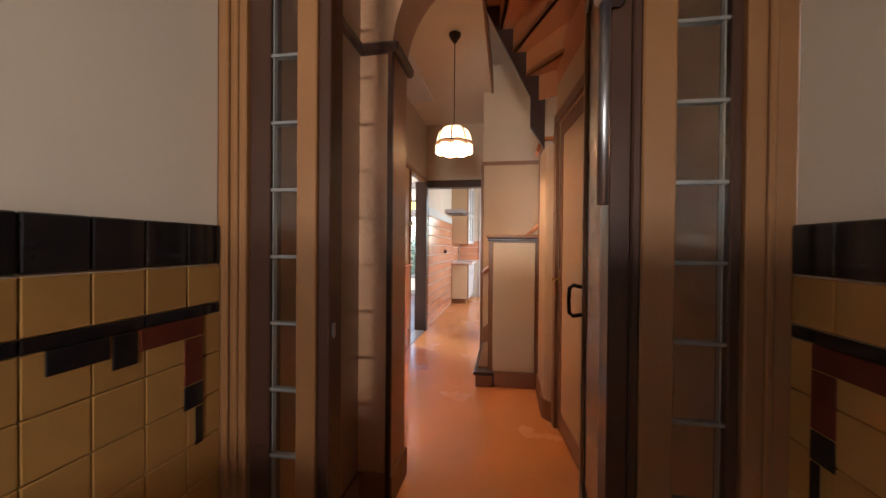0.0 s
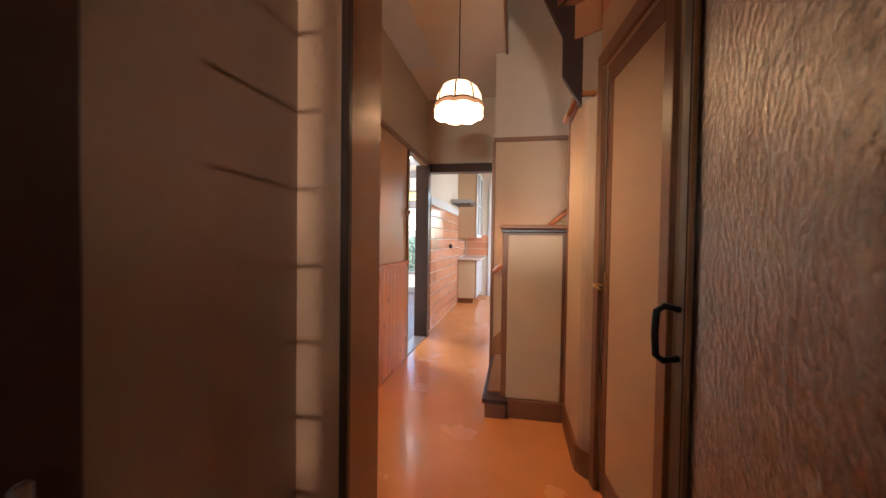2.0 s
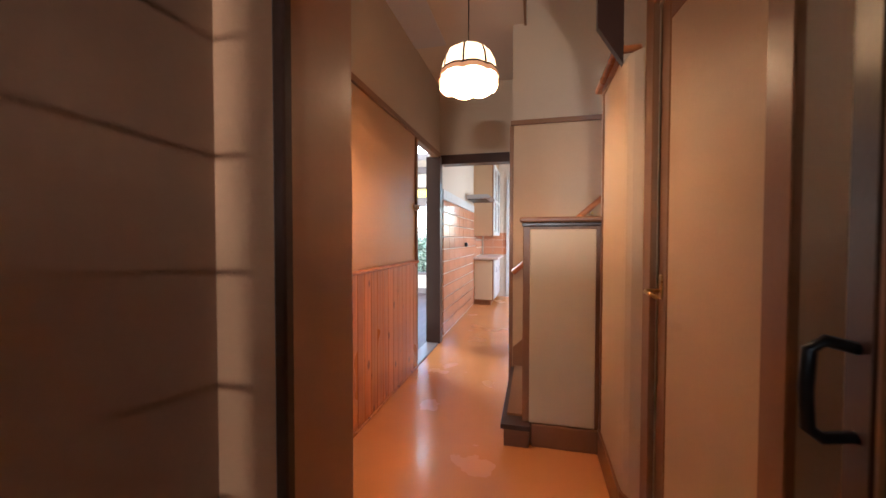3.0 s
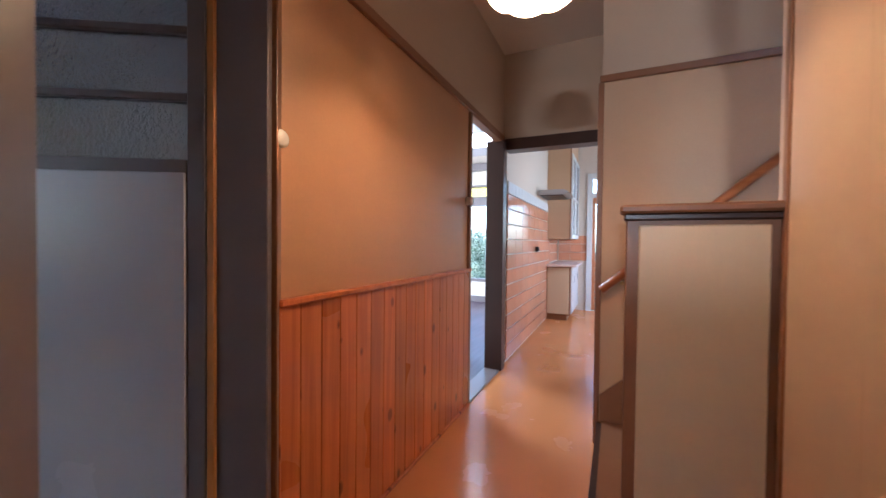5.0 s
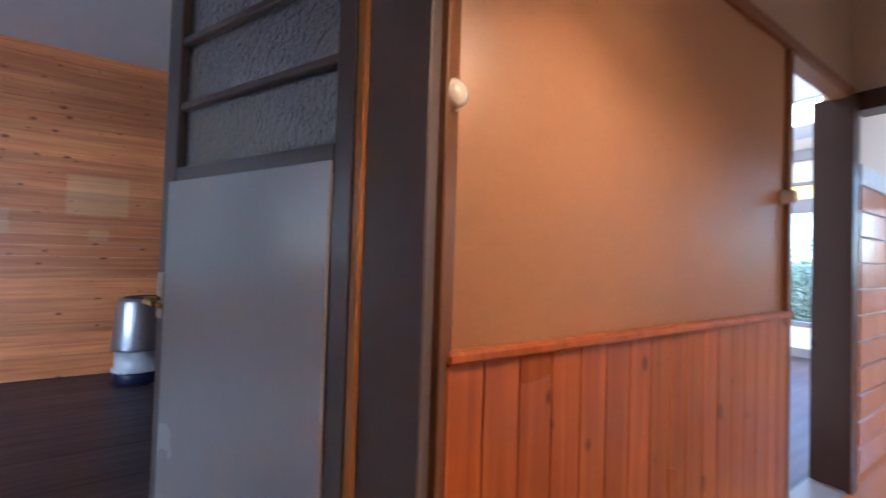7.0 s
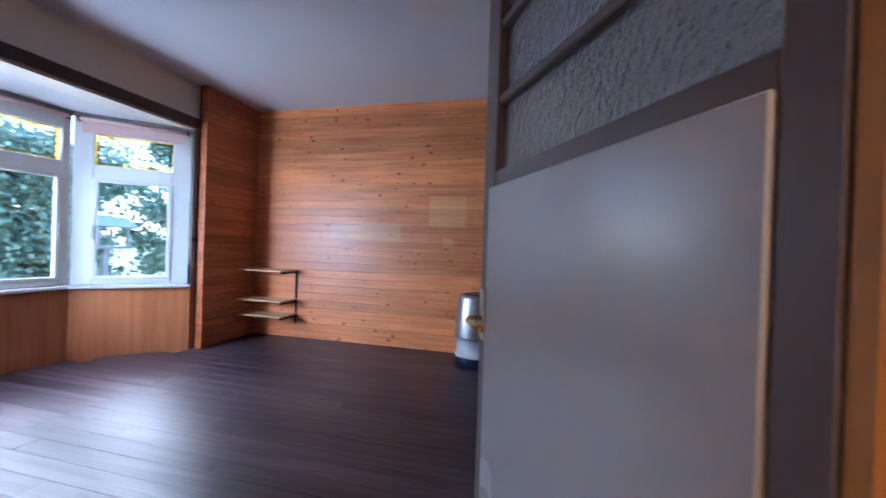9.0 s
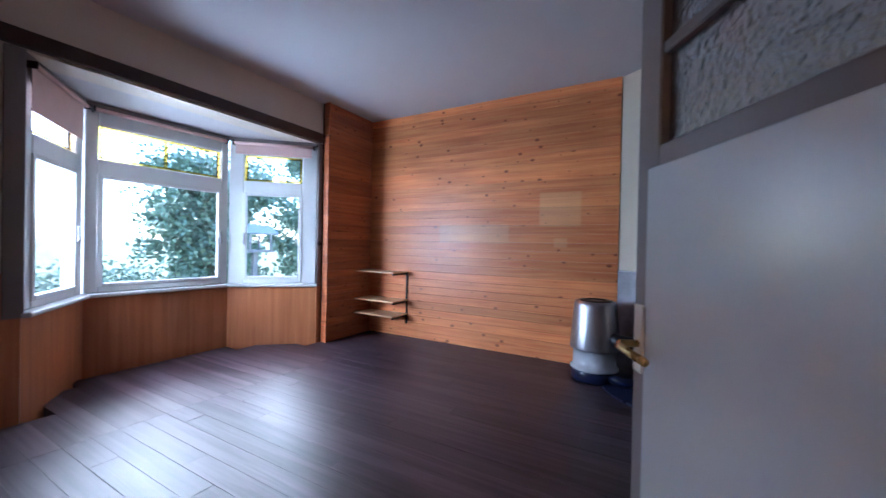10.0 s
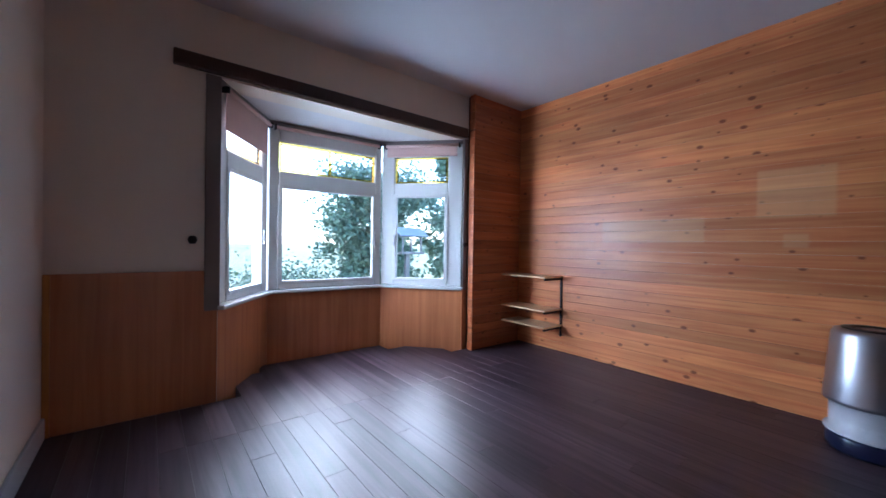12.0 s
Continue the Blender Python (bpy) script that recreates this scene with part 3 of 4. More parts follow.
tagged(box("wall_board_pier", (XP, YF, 0), (-4.20, -1.30, ZR), M_UMBER, bevel=0), "boxed-out boarded wall pier", kind="structure")
# chimney breast with zinc sheet
CH = [(XP, 1.93), (-4.80, 2.30), (-4.76, 2.75), (-4.76, 3.4), (XP, 3.4)]
tagged(prism("wall_chimney", CH, -0.1, ZR, M_CHIMNEY), "pale plaster chimney breast", kind="structure")
zinc = thing("hearth_sheet", "stained zinc sheet round the chimney foot", "hearth sheet", (-4.8, 2.28, 0))
for p, q in zip(CH[:3], CH[1:4]):
    zm, zl = line(p, q)
    box("sheet", (-0.004, -0.010, 0), (zl, -0.002, 1.02), M_ZINC, zm, zinc, 0.001)
    box("edge_bead", (-0.006, -0.016, 1.012), (zl + 0.004, -0.001, 1.026), M_STEEL, zm, zinc)
bm = bmesh.new()
add_prism(bm, [(-5.0, 1.93)] + [(-4.72 + 0.62 * math.sin(a), 2.35 - 0.52 * math.cos(a)) for a in [0.0 + 1.5 * k / 9 for k in range(10)]] + [(-4.10, 3.2), (-4.74, 3.2), (-4.74, 2.75), (-4.79, 2.29)], 0.0, 0.012)
tagged(mesh_object("hearth_plate", bm, M_BLUEBASE), "dark rounded hearth plate on the floor", "hearth plate")


def stove():
    c = (-4.68, 1.77, 0.0)
    root = thing("gas_stove", "round satin steel stove with white band on a dark base", "stove", c)
    lathe("base", [(0.19, 0.0), (0.205, 0.02), (0.205, 0.09), (0.195, 0.105)], M_BLUEBASE, c, root)
    lathe("band", [(0.19, 0.105), (0.215, 0.109), (0.215, 0.124), (0.192, 0.13), (0.192, 0.285), (0.205, 0.29)], M_ENAMEL, c, root)
    lathe("body", [(0.208, 0.29), (0.22, 0.298), (0.22, 0.315), (0.188, 0.71), (0.176, 0.738), (0.15, 0.742)], M_STEEL, c, root)
    lathe("top_grille", [(0.145, 0.738), (0.145, 0.75), (0.10, 0.754), (0.09, 0.74)], M_BLACK, c, root)
    tube("flue", [(-4.60, 1.88, 0.42), (-4.56, 2.02, 0.40), (-4.60, 2.20, 0.38), (-4.80, 2.34, 0.38)], 0.065, M_BLACK, root, 14)
    tube("gas_pipe", [(-4.58, 1.90, 0.07), (-4.52, 2.02, 0.06), (-4.60, 2.18, 0.05)], 0.04, M_BLUEBASE, root, 10)


stove()


def wall_shelf():
    root = thing("wall_shelf", "three pale wooden shelves on black wall brackets", "shelf", (XP + 0.02, -0.85, 0.4))
    for z in (0.30, 0.49, 0.865):
        box("shelf_board", (XP + 0.025, -1.27, z), (XP + 0.36, -0.62, z + 0.018), M_SHELF, None, root)
        box("bracket", (XP + 0.02, -0.652, z - 0.024), (XP + 0.35, -0.634, z), M_BLACK, None, root, 0.002)
    box("upright", (XP + 0.018, -0.655, 0.18), (XP + 0.034, -0.63, 0.865), M_BLACK, None, root)


wall_shelf()


def bell_knob(x, z):
    root = thing("curtain_hook", "small black round wall fitting", "wall fitting", (x, YF + 0.01, z), "wall fittings")
    box("plate", (x - 0.02, YF + 0.002, z - 0.03), (x + 0.02, YF + 0.012, z + 0.03), M_BLACK, None, root)
    b = lathe("button", [(0.028, 0.0), (0.03, 0.012), (0.018, 0.026)], M_BLACK, (0, 0, 0), root)
    b.data.transform(pose(x, YF + 0.012, z, -90))


bell_knob(-1.485, 1.23)
bell_knob(-4.15, 1.23)


# ---- room door ----
def room_door():
    m, _ = line((-1.058, 2.645), (-1.758, 2.234))
    root = thing("door", "open off-white door with hammered glass panes", "door", (-1.035, 2.605, 0.005))
    w = 0.785
    rails = [((0.055, 0, 0.01), (0.105, 0.04, 2.04)), ((w - 0.07, 0, 0.01), (w, 0.04, 2.04)), ((0.105, 0, 0.01), (w - 0.07, 0.04, 0.12)), ((0.105, 0, 1.36), (w - 0.07, 0.04, 1.425)), ((0.105, 0, 1.98), (w - 0.07, 0.04, 2.04))]
    boxes("stile", rails, M_TAUPE, m, root, 0.003)
    each("glazing_bar", [((0.105, 0.004, z), (w - 0.07, 0.036, z + 0.022)) for z in (1.590, 1.778)], M_TAUPE, m, root)
    for z0, z1 in ((1.425, 1.59), (1.612, 1.778), (1.80, 1.98)):
        box("pane", (0.105, 0.018, z0), (w - 0.07, 0.022, z1), M_HAMMER, m, root, 0)
    box("panel", (0.107, 0.008, 0.05), (w - 0.045, 0.046, 1.387), M_DOORGREY, m, root, 0.003)
    box("hinge_edge", (0.031, -0.002, 0.01), (0.0545, 0.038, 2.04), M_OCHRE, m, root)
    hs = w - 0.035
    box("lock_plate", (hs - 0.016, 0.0465, 1.00), (hs + 0.016, 0.051, 1.13), M_PORCELAIN, m, root)
    tube("handle", [m @ Vector((hs, 0.05, 1.055)), m @ Vector((hs, 0.085, 1.055)), m @ Vector((hs - 0.015, 0.093, 1.053)), m @ Vector((hs - 0.10, 0.093, 1.048))], 0.0075, M_BRASS, root)


room_door()


# ---- vestibule partition, glazed door ----
def partition():
    root = thing("door_partition", "tan and dark brown wooden partition with glazed sidelights", "partition", (0.05, YP, 0), kind="structure")
    y0, y1 = YP - 0.03, YP + 0.05
    boxes("frame", [((-0.60, y0, 0), (-0.515, y1, 2.9)), ((0.665, y0, 0), (0.76, y1, 2.9))], M_TANWOOD, None, root)
    boxes("rebate", [((-0.515, y0 + 0.015, 0), (-0.455, y1 - 0.01, 2.9)), ((0.642, y0 + 0.015, 0), (0.665, y1 - 0.01, 2.9))], M_UMBER, None, root)
    boxes("moulding", [((-0.575, y0 - 0.012, 0), (-0.56, y0, 2.9)), ((-0.545, y0 - 0.008, 0), (-0.535, y0, 2.9)), ((0.70, y0 - 0.012, 0), (0.715, y0, 2.9))], M_TANWOOD, None, root)
    boxes("mullion", [((-0.37, y0, 0), (-0.315, y1, 2.9))], M_TANWOOD, None, root)
    box("mullion", (0.46, y0, 0), (0.53, y1, 2.9), M_TANWOOD, None, root)
    box("dark_mullion", (0.44, y0 + 0.004, 0), (0.46, y1, 2.9), M_UMBER, None, root)
    boxes("door_jamb", [((-0.315, y0 + 0.012, 0), (-0.282, y1 + 0.004, 2.9)), ((0.395, y0 + 0.012, 0), (0.44, y1 + 0.004, 2.9))], M_UMBER, None, root)
    box("head", (-0.282, y0, 2.35), (0.395, y1, 2.9), M_TANWOOD, None, root)
    for x0, x1 in ((-0.455, -0.37), (0.53, 0.642)):
        each("glazing_bar", [((x0 - 0.012, y0 + 0.018, 1.203 + 0.178 * k - 0.0045), (x1, y0 + 0.040, 1.203 + 0.178 * k + 0.0045)) for k in range(-5, 8)], M_LEAD, None, root, 0.0015)
        xv = x0 + 0.004 if x0 < 0 else x1 - 0.012
        box("lead_upright", (xv, y0 + 0.020, 0.12), (xv + 0.004, y0 + 0.038, 2.85), M_LEAD, None, root, 0.0015)
        g = box("sidelight_pane", (x0, y0 + 0.028, 0.12), (x1, y0 + 0.031, 2.85), M_GLASS, None, root, 0)
        g.visible_shadow = False
        box("bottom_rail", (x0, y0, 0), (x1, y1, 0.12), M_TANWOOD, None, root)
    box("strike_plate", (-0.284, y0 + 0.03, 0.99), (-0.280, y0 + 0.045, 1.03), M_STEEL, None, root)


partition()


def glazed_door():
    m, length = line((0.425, YP + 0.065), (0.515, YP + 0.065 + 0.755))
    root = thing("hall_door", "open dark brown door with hammered glass", "door", (0.405, YP + 0.065, 0.005))
    L = length
    boxes("stile", [((0, -0.02, 0.006), (0.075, 0.02, 2.33)), ((L - 0.06, -0.02, 0.006), (L, 0.02, 2.33)), ((0.075, -0.02, 0.006), (L - 0.06, 0.02, 0.22)), ((0.075, -0.02, 2.23), (L - 0.06, 0.02, 2.33))], M_UMBER, m, root)
    box("glass", (0.075, -0.004, 0.22), (L - 0.06, 0.004, 2.23), M_HAMMER2, m, root, 0)
    each("bead", [((0.075, 0.006, 0.22), (0.087, 0.018, 2.23)), ((L - 0.072, 0.006, 0.22), (L - 0.06, 0.018, 2.23))], M_BROWN, m, root)
    hs = L - 0.03
    tube("pull_handle", [m @ Vector(p) for p in ((hs, 0.02, 1.06), (hs, 0.055, 1.068), (hs - 0.002, 0.072, 1.055), (hs - 0.002, 0.075, 1.0), (hs - 0.002, 0.072, 0.945), (hs, 0.055, 0.932), (hs, 0.02, 0.94))], 0.009, M_BLACK, root)


M_HAMMER2 = glass("frosted_hammered_glass", (0.88, 0.84, 0.80), 0.25, 0.6, 58)
glazed_door()
cl = thing("door_closer", "grey metal door closer at the door head", "door closer", (0.45, YP + 0.05, 2.1))
box("body", (0.355, YP - 0.085, 1.77), (0.42, YP - 0.02, 2.12), M_STEEL, None, cl, 0.01)
tube("rod", [(0.375, YP - 0.045, 1.77), (0.375, YP - 0.045, 1.33)], 0.012, M_STEEL, cl)

# ---- stairs ----
W0, W1 = (0.575, 2.01), (0.498, 2.74)
cm, cml = line(W0, W1)
tagged(wall("wall_cellar", W0, W1, -0.10, 2.35, M_TAN, openings=[(0.03, cml - 0.06, 0, 2.06)]), "tan painted wall with the cupboard door")
tagged(boxes("trim_cellar_door", [((cml - 0.075, -0.005, 0), (cml - 0.005, 0.018, 2.14)), ((0.0, -0.005, 2.07), (cml - 0.07, 0.018, 2.14)), ((0.0, -0.005, 0), (0.045, 0.018, 2.07))], M_BROWN, cm), "brown painted door frame", kind="structure")


def cellar_door():
    root = thing("cupboard_door", "closed brown framed door with tan panel under the stairs", "door", (W0[0], W0[1], 0.01))
    a, b = 0.048, cml - 0.078
    boxes("stile", [((a, -0.045, 0.01), (a + 0.07, -0.008, 2.06)), ((b - 0.07, -0.045, 0.01), (b, -0.008, 2.06)), ((a + 0.07, -0.045, 0.01), (b - 0.07, -0.008, 0.14)), ((a + 0.07, -0.045, 1.97), (b - 0.07, -0.008, 2.06))], M_BROWN, cm, root)
    box("panel", (a + 0.06, -0.035, 0.13), (b - 0.06, -0.012, 1.98), M_TAN, cm, root)
    hs = b - 0.03
    box("lock_plate", (hs - 0.014, -0.009, 0.99), (hs + 0.014, -0.002, 1.08), M_BRASS, cm, root)
    tube("handle", [cm @ Vector((hs, -0.005, 1.02)), cm @ Vector((hs, 0.045, 1.02)), cm @ Vector((hs - 0.015, 0.052, 1.018)), cm @ Vector((hs - 0.11, 0.052, 1.012))], 0.007, M_BRASS, root)


cellar_door()
arc = [(0.498, 2.74), (0.478, 2.765), (0.455, 2.79), (0.438, 2.82), (0.435, 2.86), (0.435, 2.95), (0.53, 2.95), (0.60, 2.74)]
tagged(prism("wall_stair_curve", arc, 0, 1.96, M_UPPER), "cream painted rounded wall corner", kind="structure")
arc2 = [(0.488, 2.735), (0.468, 2.757), (0.443, 2.784), (0.425, 2.816), (0.421, 2.86), (0.421, 3.36), (0.434, 3.36), (0.434, 2.862), (0.437, 2.82), (0.454, 2.789), (0.477, 2.764), (0.497, 2.741)]
tagged(prism("baseboard_stair_curve", arc2, 0, 0.14, M_BROWN), "brown painted skirting board following the curve", kind="structure")


def stair_parapet():
    root = thing("stair_parapet", "cream panelled stair parapet with brown trim", "parapet", (0.2, 3.38, 0), kind="structure")
    box("core", (0.005, 3.365, 0), (0.435, 3.42, 1.30), M_BROWN, None, root)
    box("panel", (0.045, 3.352, 0.135), (0.405, 3.366, 1.265), M_PANEL, None, root)
    box("cap", (-0.015, 3.335, 1.305), (0.445, 3.45, 1.335), M_BROWN, None, root, 0.008)
    box("cap_moulding", (-0.002, 3.348, 1.28), (0.435, 3.432, 1.305), M_UMBER, None, root, 0.006)
    box("skirting", (0.06, 3.34, 0), (0.435, 3.366, 0.13), M_BROWN, None, root)
    box("side_post", (0.436, 2.95, 0), (0.50, 3.42, 2.03), M_UPPER, None, root)
    boxes("side_trim", [((0.428, 3.33, 0.14), (0.437, 3.362, 2.03)), ((0.425, 2.95, 1.99), (0.437, 3.36, 2.03))], M_BROWN, None, root)
    box("side_cap", (0.40, 2.93, 2.032), (0.52, 3.44, 2.06), M_RAIL, None, root, 0.008)


M_PANEL = mat("cream_hardboard", (0.60, 0.47, 0.30), 0.4, vary=0.05, scale=3, bump=0.03)
stair_parapet()


def stair():
    root = thing("staircase", "brown painted wooden stairs with cream risers", "stairs", (0.3, 3.8, 0), kind="structure")
    n, rise, run = 6, 0.178, 0.20
    for k in range(n):
        x, z = -0.085 + run * k, rise * k
        x1 = 1.69
        if k == 0:
            box("step", (x, 3.42, 0), (x1, YS - 0.014, rise - 0.03), M_BROWN, None, root, 0)
            bm = bmesh.new()
            add_prism(bm, [(x - 0.03, 3.30), (0.055, 3.30), (0.055, 3.42), (x + run, 3.42), (x + run, YS - 0.014), (x - 0.03, YS - 0.014)], 0.105, 0.133)
            mesh_object("tread", bm, M_UMBER, root)
            box("riser", (x - 0.012, 3.315, 0), (0.045, 3.42, 0.105), M_BROWN, None, root, 0)
        else:
            box("step", (x, 3.422, z - 0.045), (x1, YS - 0.014, z + rise - 0.075), M_CREAM, None, root, 0)
            box("tread", (x - 0.025, 3.422, z + rise - 0.075), (x + run, YS - 0.014, z + rise - 0.045), M_UMBER, None, root, 0.006)
    # wall string
    bm = bmesh.new()
    pts = [(-0.10, 0.0), (-0.10, 0.30), (1.1, 1.37), (1.1, 0.9)]
    a = [bm.verts.new((x, YS - 0.03, z)) for x, z in pts]
    b = [bm.verts.new((x, YS - 0.0125, z)) for x, z in pts]
    bm.faces.new(a)
    bm.faces.new(b[::-1])
    for i in range(4):
        bm.faces.new((a[i], b[i], b[(i + 1) % 4], a[(i + 1) % 4]))
    mesh_object("wall_string", bm, M_BROWN, root)
    # winding flight overhead: treads fan out towards the front
    cx, cy = 0.30, 2.88
    steps = [(0.37, 2.35), (0.285, 2.53), (0.19, 2.71), (0.095, 2.89)]
    far = [(1.15, 2.35), (0.95, 1.95), (0.55, 2.0), (0.22, 2.0), (0.0, 2.05)]
    for k, (x, z) in enumerate(steps):
        xa = x
        xb = steps[k + 1][0] if k < 3 else 0.0
        fa, fb = far[k], far[k + 1]
        prism("winder_tread", [(xa + 0.02, cy), (xb, cy), fb, fa], z + 0.14, z + 0.178, M_STAIR, root)
        prism("winder_riser", [(xa, cy), (xa + 0.02, cy), (fa[0] + 0.02, fa[1] + 0.01), (fa[0], fa[1])], z - 0.04, z + 0.14, M_STAIR, root)
    # outer string with the saw-tooth lower edge showing behind it
    bm = bmesh.new()
    xs = [-0.01, 0.03, 0.12, 0.215, 0.30, 0.325, 0.39, 0.43]
    tops = [3.2, 3.06, 2.88, 2.70, 2.53, 2.53, 2.35]
    for xa, xb, zt in zip(xs, xs[1:], tops):
        za, zb = [3.02 - (x + 0.01) * 2.03 if xb <= 0.3251 else 2.12 - (x - 0.325) * 1.62 for x in (xa, xb)]
        v = [bm.verts.new((x, y, z)) for y in (cy - 0.01, cy + 0.025) for x, z in ((xa, za), (xb, zb), (xb, zt), (xa, zt))]
        for q in ((0, 1, 2, 3), (4, 5, 6, 7), (0, 1, 5, 4), (1, 2, 6, 5), (2, 3, 7, 6), (3, 0, 4, 7)):
            bm.faces.new([v[k] for k in q])
    mesh_object("outer_string", bm, M_UMBER, root)


M_STAIR = mat("orange_brown_stair_paint", (0.46, 0.17, 0.065), 0.35, vary=0.1, scale=4, bump=0.04)
stair()
tagged(wall("wall_understair", (0.575, 2.01), (0.498, 2.74), -0.10, 2.6, M_STAIR, base=2.352), "orange-brown panel over the cupboard door")
hr = thing("handrail", "orange varnished round stair handrail on the wall", "handrail", (-0.09, YS - 0.06, 0.93))
tube("rail", [(-0.10, YS - 0.06, 0.93), (0.75, YS - 0.06, 1.68)], 0.024, M_RAIL, hr, 12)
each("bracket", [((0.0, YS - 0.06, 0.965), (0.02, YS - 0.012, 0.985)), ((0.5, YS - 0.06, 1.405), (0.52, YS - 0.012, 1.425))], M_BRASS, None, hr)


# ---- pendant lamp ----
def pendant():
    cx, cy = -0.275, 3.10
    root = thing("pendant_lamp", "lit cream cloth pendant lamp with fringe", "lamp", (cx, cy, 2.008))
    segs, steps = 8, 48
    prof = [(0.03, 0.205), (0.075, 0.200), (0.112, 0.175), (0.134, 0.13), (0.142, 0.08), (0.143, 0.055)]

    def shell(name, prof, material, wob=0.0, parent=root):
        bm = bmesh.new()
        rings = []
        for r, z in prof:
            ring = []
            for i in range(steps):
                a = 2 * math.pi * i / steps
                q = r * (1 + 0.03 * math.cos(a * segs))
                ring.append(bm.verts.new((cx + q * math.cos(a), cy + q * math.sin(a), 2.008 + z + wob * abs(math.sin(a * segs / 2)))))
            rings.append(ring)
        for a_, b_ in zip(rings, rings[1:]):
            for i in range(steps):
                j = (i + 1) % steps
                bm.faces.new((a_[i], a_[j], b_[j], b_[i]))
        return mesh_object(name, bm, material, parent, True)

    shell("shade", prof, M_SHADE)
    shell("skirt", [(0.146, 0.055), (0.150, 0.03), (0.150, 0.004)], M_SHADE, -0.016)
    shell("fringe", [(0.149, 0.072), (0.154, 0.05), (0.155, 0.036)], M_FRINGE, 0.012)
    bm = bmesh.new()
    for k in range(segs):
        a = 2 * math.pi * (k + 0.0) / segs
        for (r0, z0), (r1, z1) in zip(prof, prof[1:]):
            d = Vector((math.cos(a), math.sin(a), 0))
            t = Vector((-math.sin(a), math.cos(a), 0)) * 0.0055
            p, q = Vector((cx, cy, 2.008)) + d * (r0 * 1.035) + Vector((0, 0, z0)), Vector((cx, cy, 2.008)) + d * (r1 * 1.035) + Vector((0, 0, z1))
            vs = [bm.verts.new(v) for v in (p - t, p + t, q + t, q - t)]
            vo = [bm.verts.new(v.co + d * 0.003) for v in vs]
            bm.faces.new(vo)
            for i in range(4):
                bm.faces.new((vs[i], vs[(i + 1) % 4], vo[(i + 1) % 4], vo[i]))
    mesh_object("braid", bm, M_BRAID, root)
    shell("braid_ring", [(0.1475, 0.060), (0.1515, 0.060), (0.1515, 0.070), (0.1475, 0.070)], M_BRAID, 0.012)
    tube("cord", [(cx, cy, 2.20), (cx, cy, 3.0)], 0.004, M_BRAID, root, 6)
    lathe("ceiling_rose", [(0.006, 0.0), (0.03, 0.03), (0.048, 0.06), (0.05, 0.078), (0.035, 0.085)], M_BRAID, (cx, cy, ZH - 0.085), root)
    b = lathe("bulb", [(0.01, -0.035), (0.028, -0.02), (0.032, 0.0), (0.025, 0.03), (0.014, 0.055), (0.013, 0.085)], M_SHADE, (cx, cy, 2.128), root, 14)


pendant()


def switch(y, z, name="light_switch"):
    root = thing(name, "round white porcelain wall switch", "light switch", (XL, y, z), "porcelain switches")
    lathe("base", [(0.030, 0.0), (0.032, 0.012), (0.026, 0.02)], M_PORCELAIN, (0, 0, 0), root)
    lathe("knob", [(0.020, 0.02), (0.027, 0.03), (0.028, 0.042), (0.020, 0.048)], M_PORCELAIN, (0, 0, 0), root)
    for o in root.children:
        o.data.transform(pose(XL + 0.002, y, z, 0, 90))


switch(2.748, 1.515)
switch(4.44, 1.50)

# ---- kitchen ----
tagged(wall("wall_kitchen_left", (XL - 0.005, YK), (XL - 0.005, YB + 0.12), 0.0 - 0.12, ZH, M_CREAM), "cream painted kitchen wall")
tagged(wall("wall_house_back", (2.0, YK), (-4.7, YK), -0.2, ZH, M_CREAM, openings=[(1.45, 2.50, 0, 2.45), (4.0, 5.0, 0.45, 1.96), (4.0, 5.0, 2.12, 2.34)]), "cream painted back wall")
# this opening is out of view and added only to let fill light in
tagged(wall("wall_kitchen_right", (1.8, YB), (1.8, YK), -0.12, ZH, M_CREAM, openings=[(1.1, 2.9, 1.0, 2.3)]), "cream kitchen wall with an unseen opening added for fill light")
tagged(box("ceiling_kitchen", (XL - 0.12, YB + 0.12, 2.95), (2.0, YK, 3.05), M_CEIL, bevel=0), "white kitchen ceiling", kind="structure")
tagged(box("ceiling_rear_room", (-4.7, 4.5, 2.95), (XL - 0.12, YK, 3.05), M_CEIL, bevel=0), "white rear room ceiling", kind="structure")
# unseen opening added behind the rear room's fill lamp
tagged(wall("wall_rear_left", (-4.7, YK), (-4.7, 4.4), -0.12, 3.0, M_GREYWALL, openings=[(1.0, 3.2, 0.5, 2.3)]), "pale rear room wall")


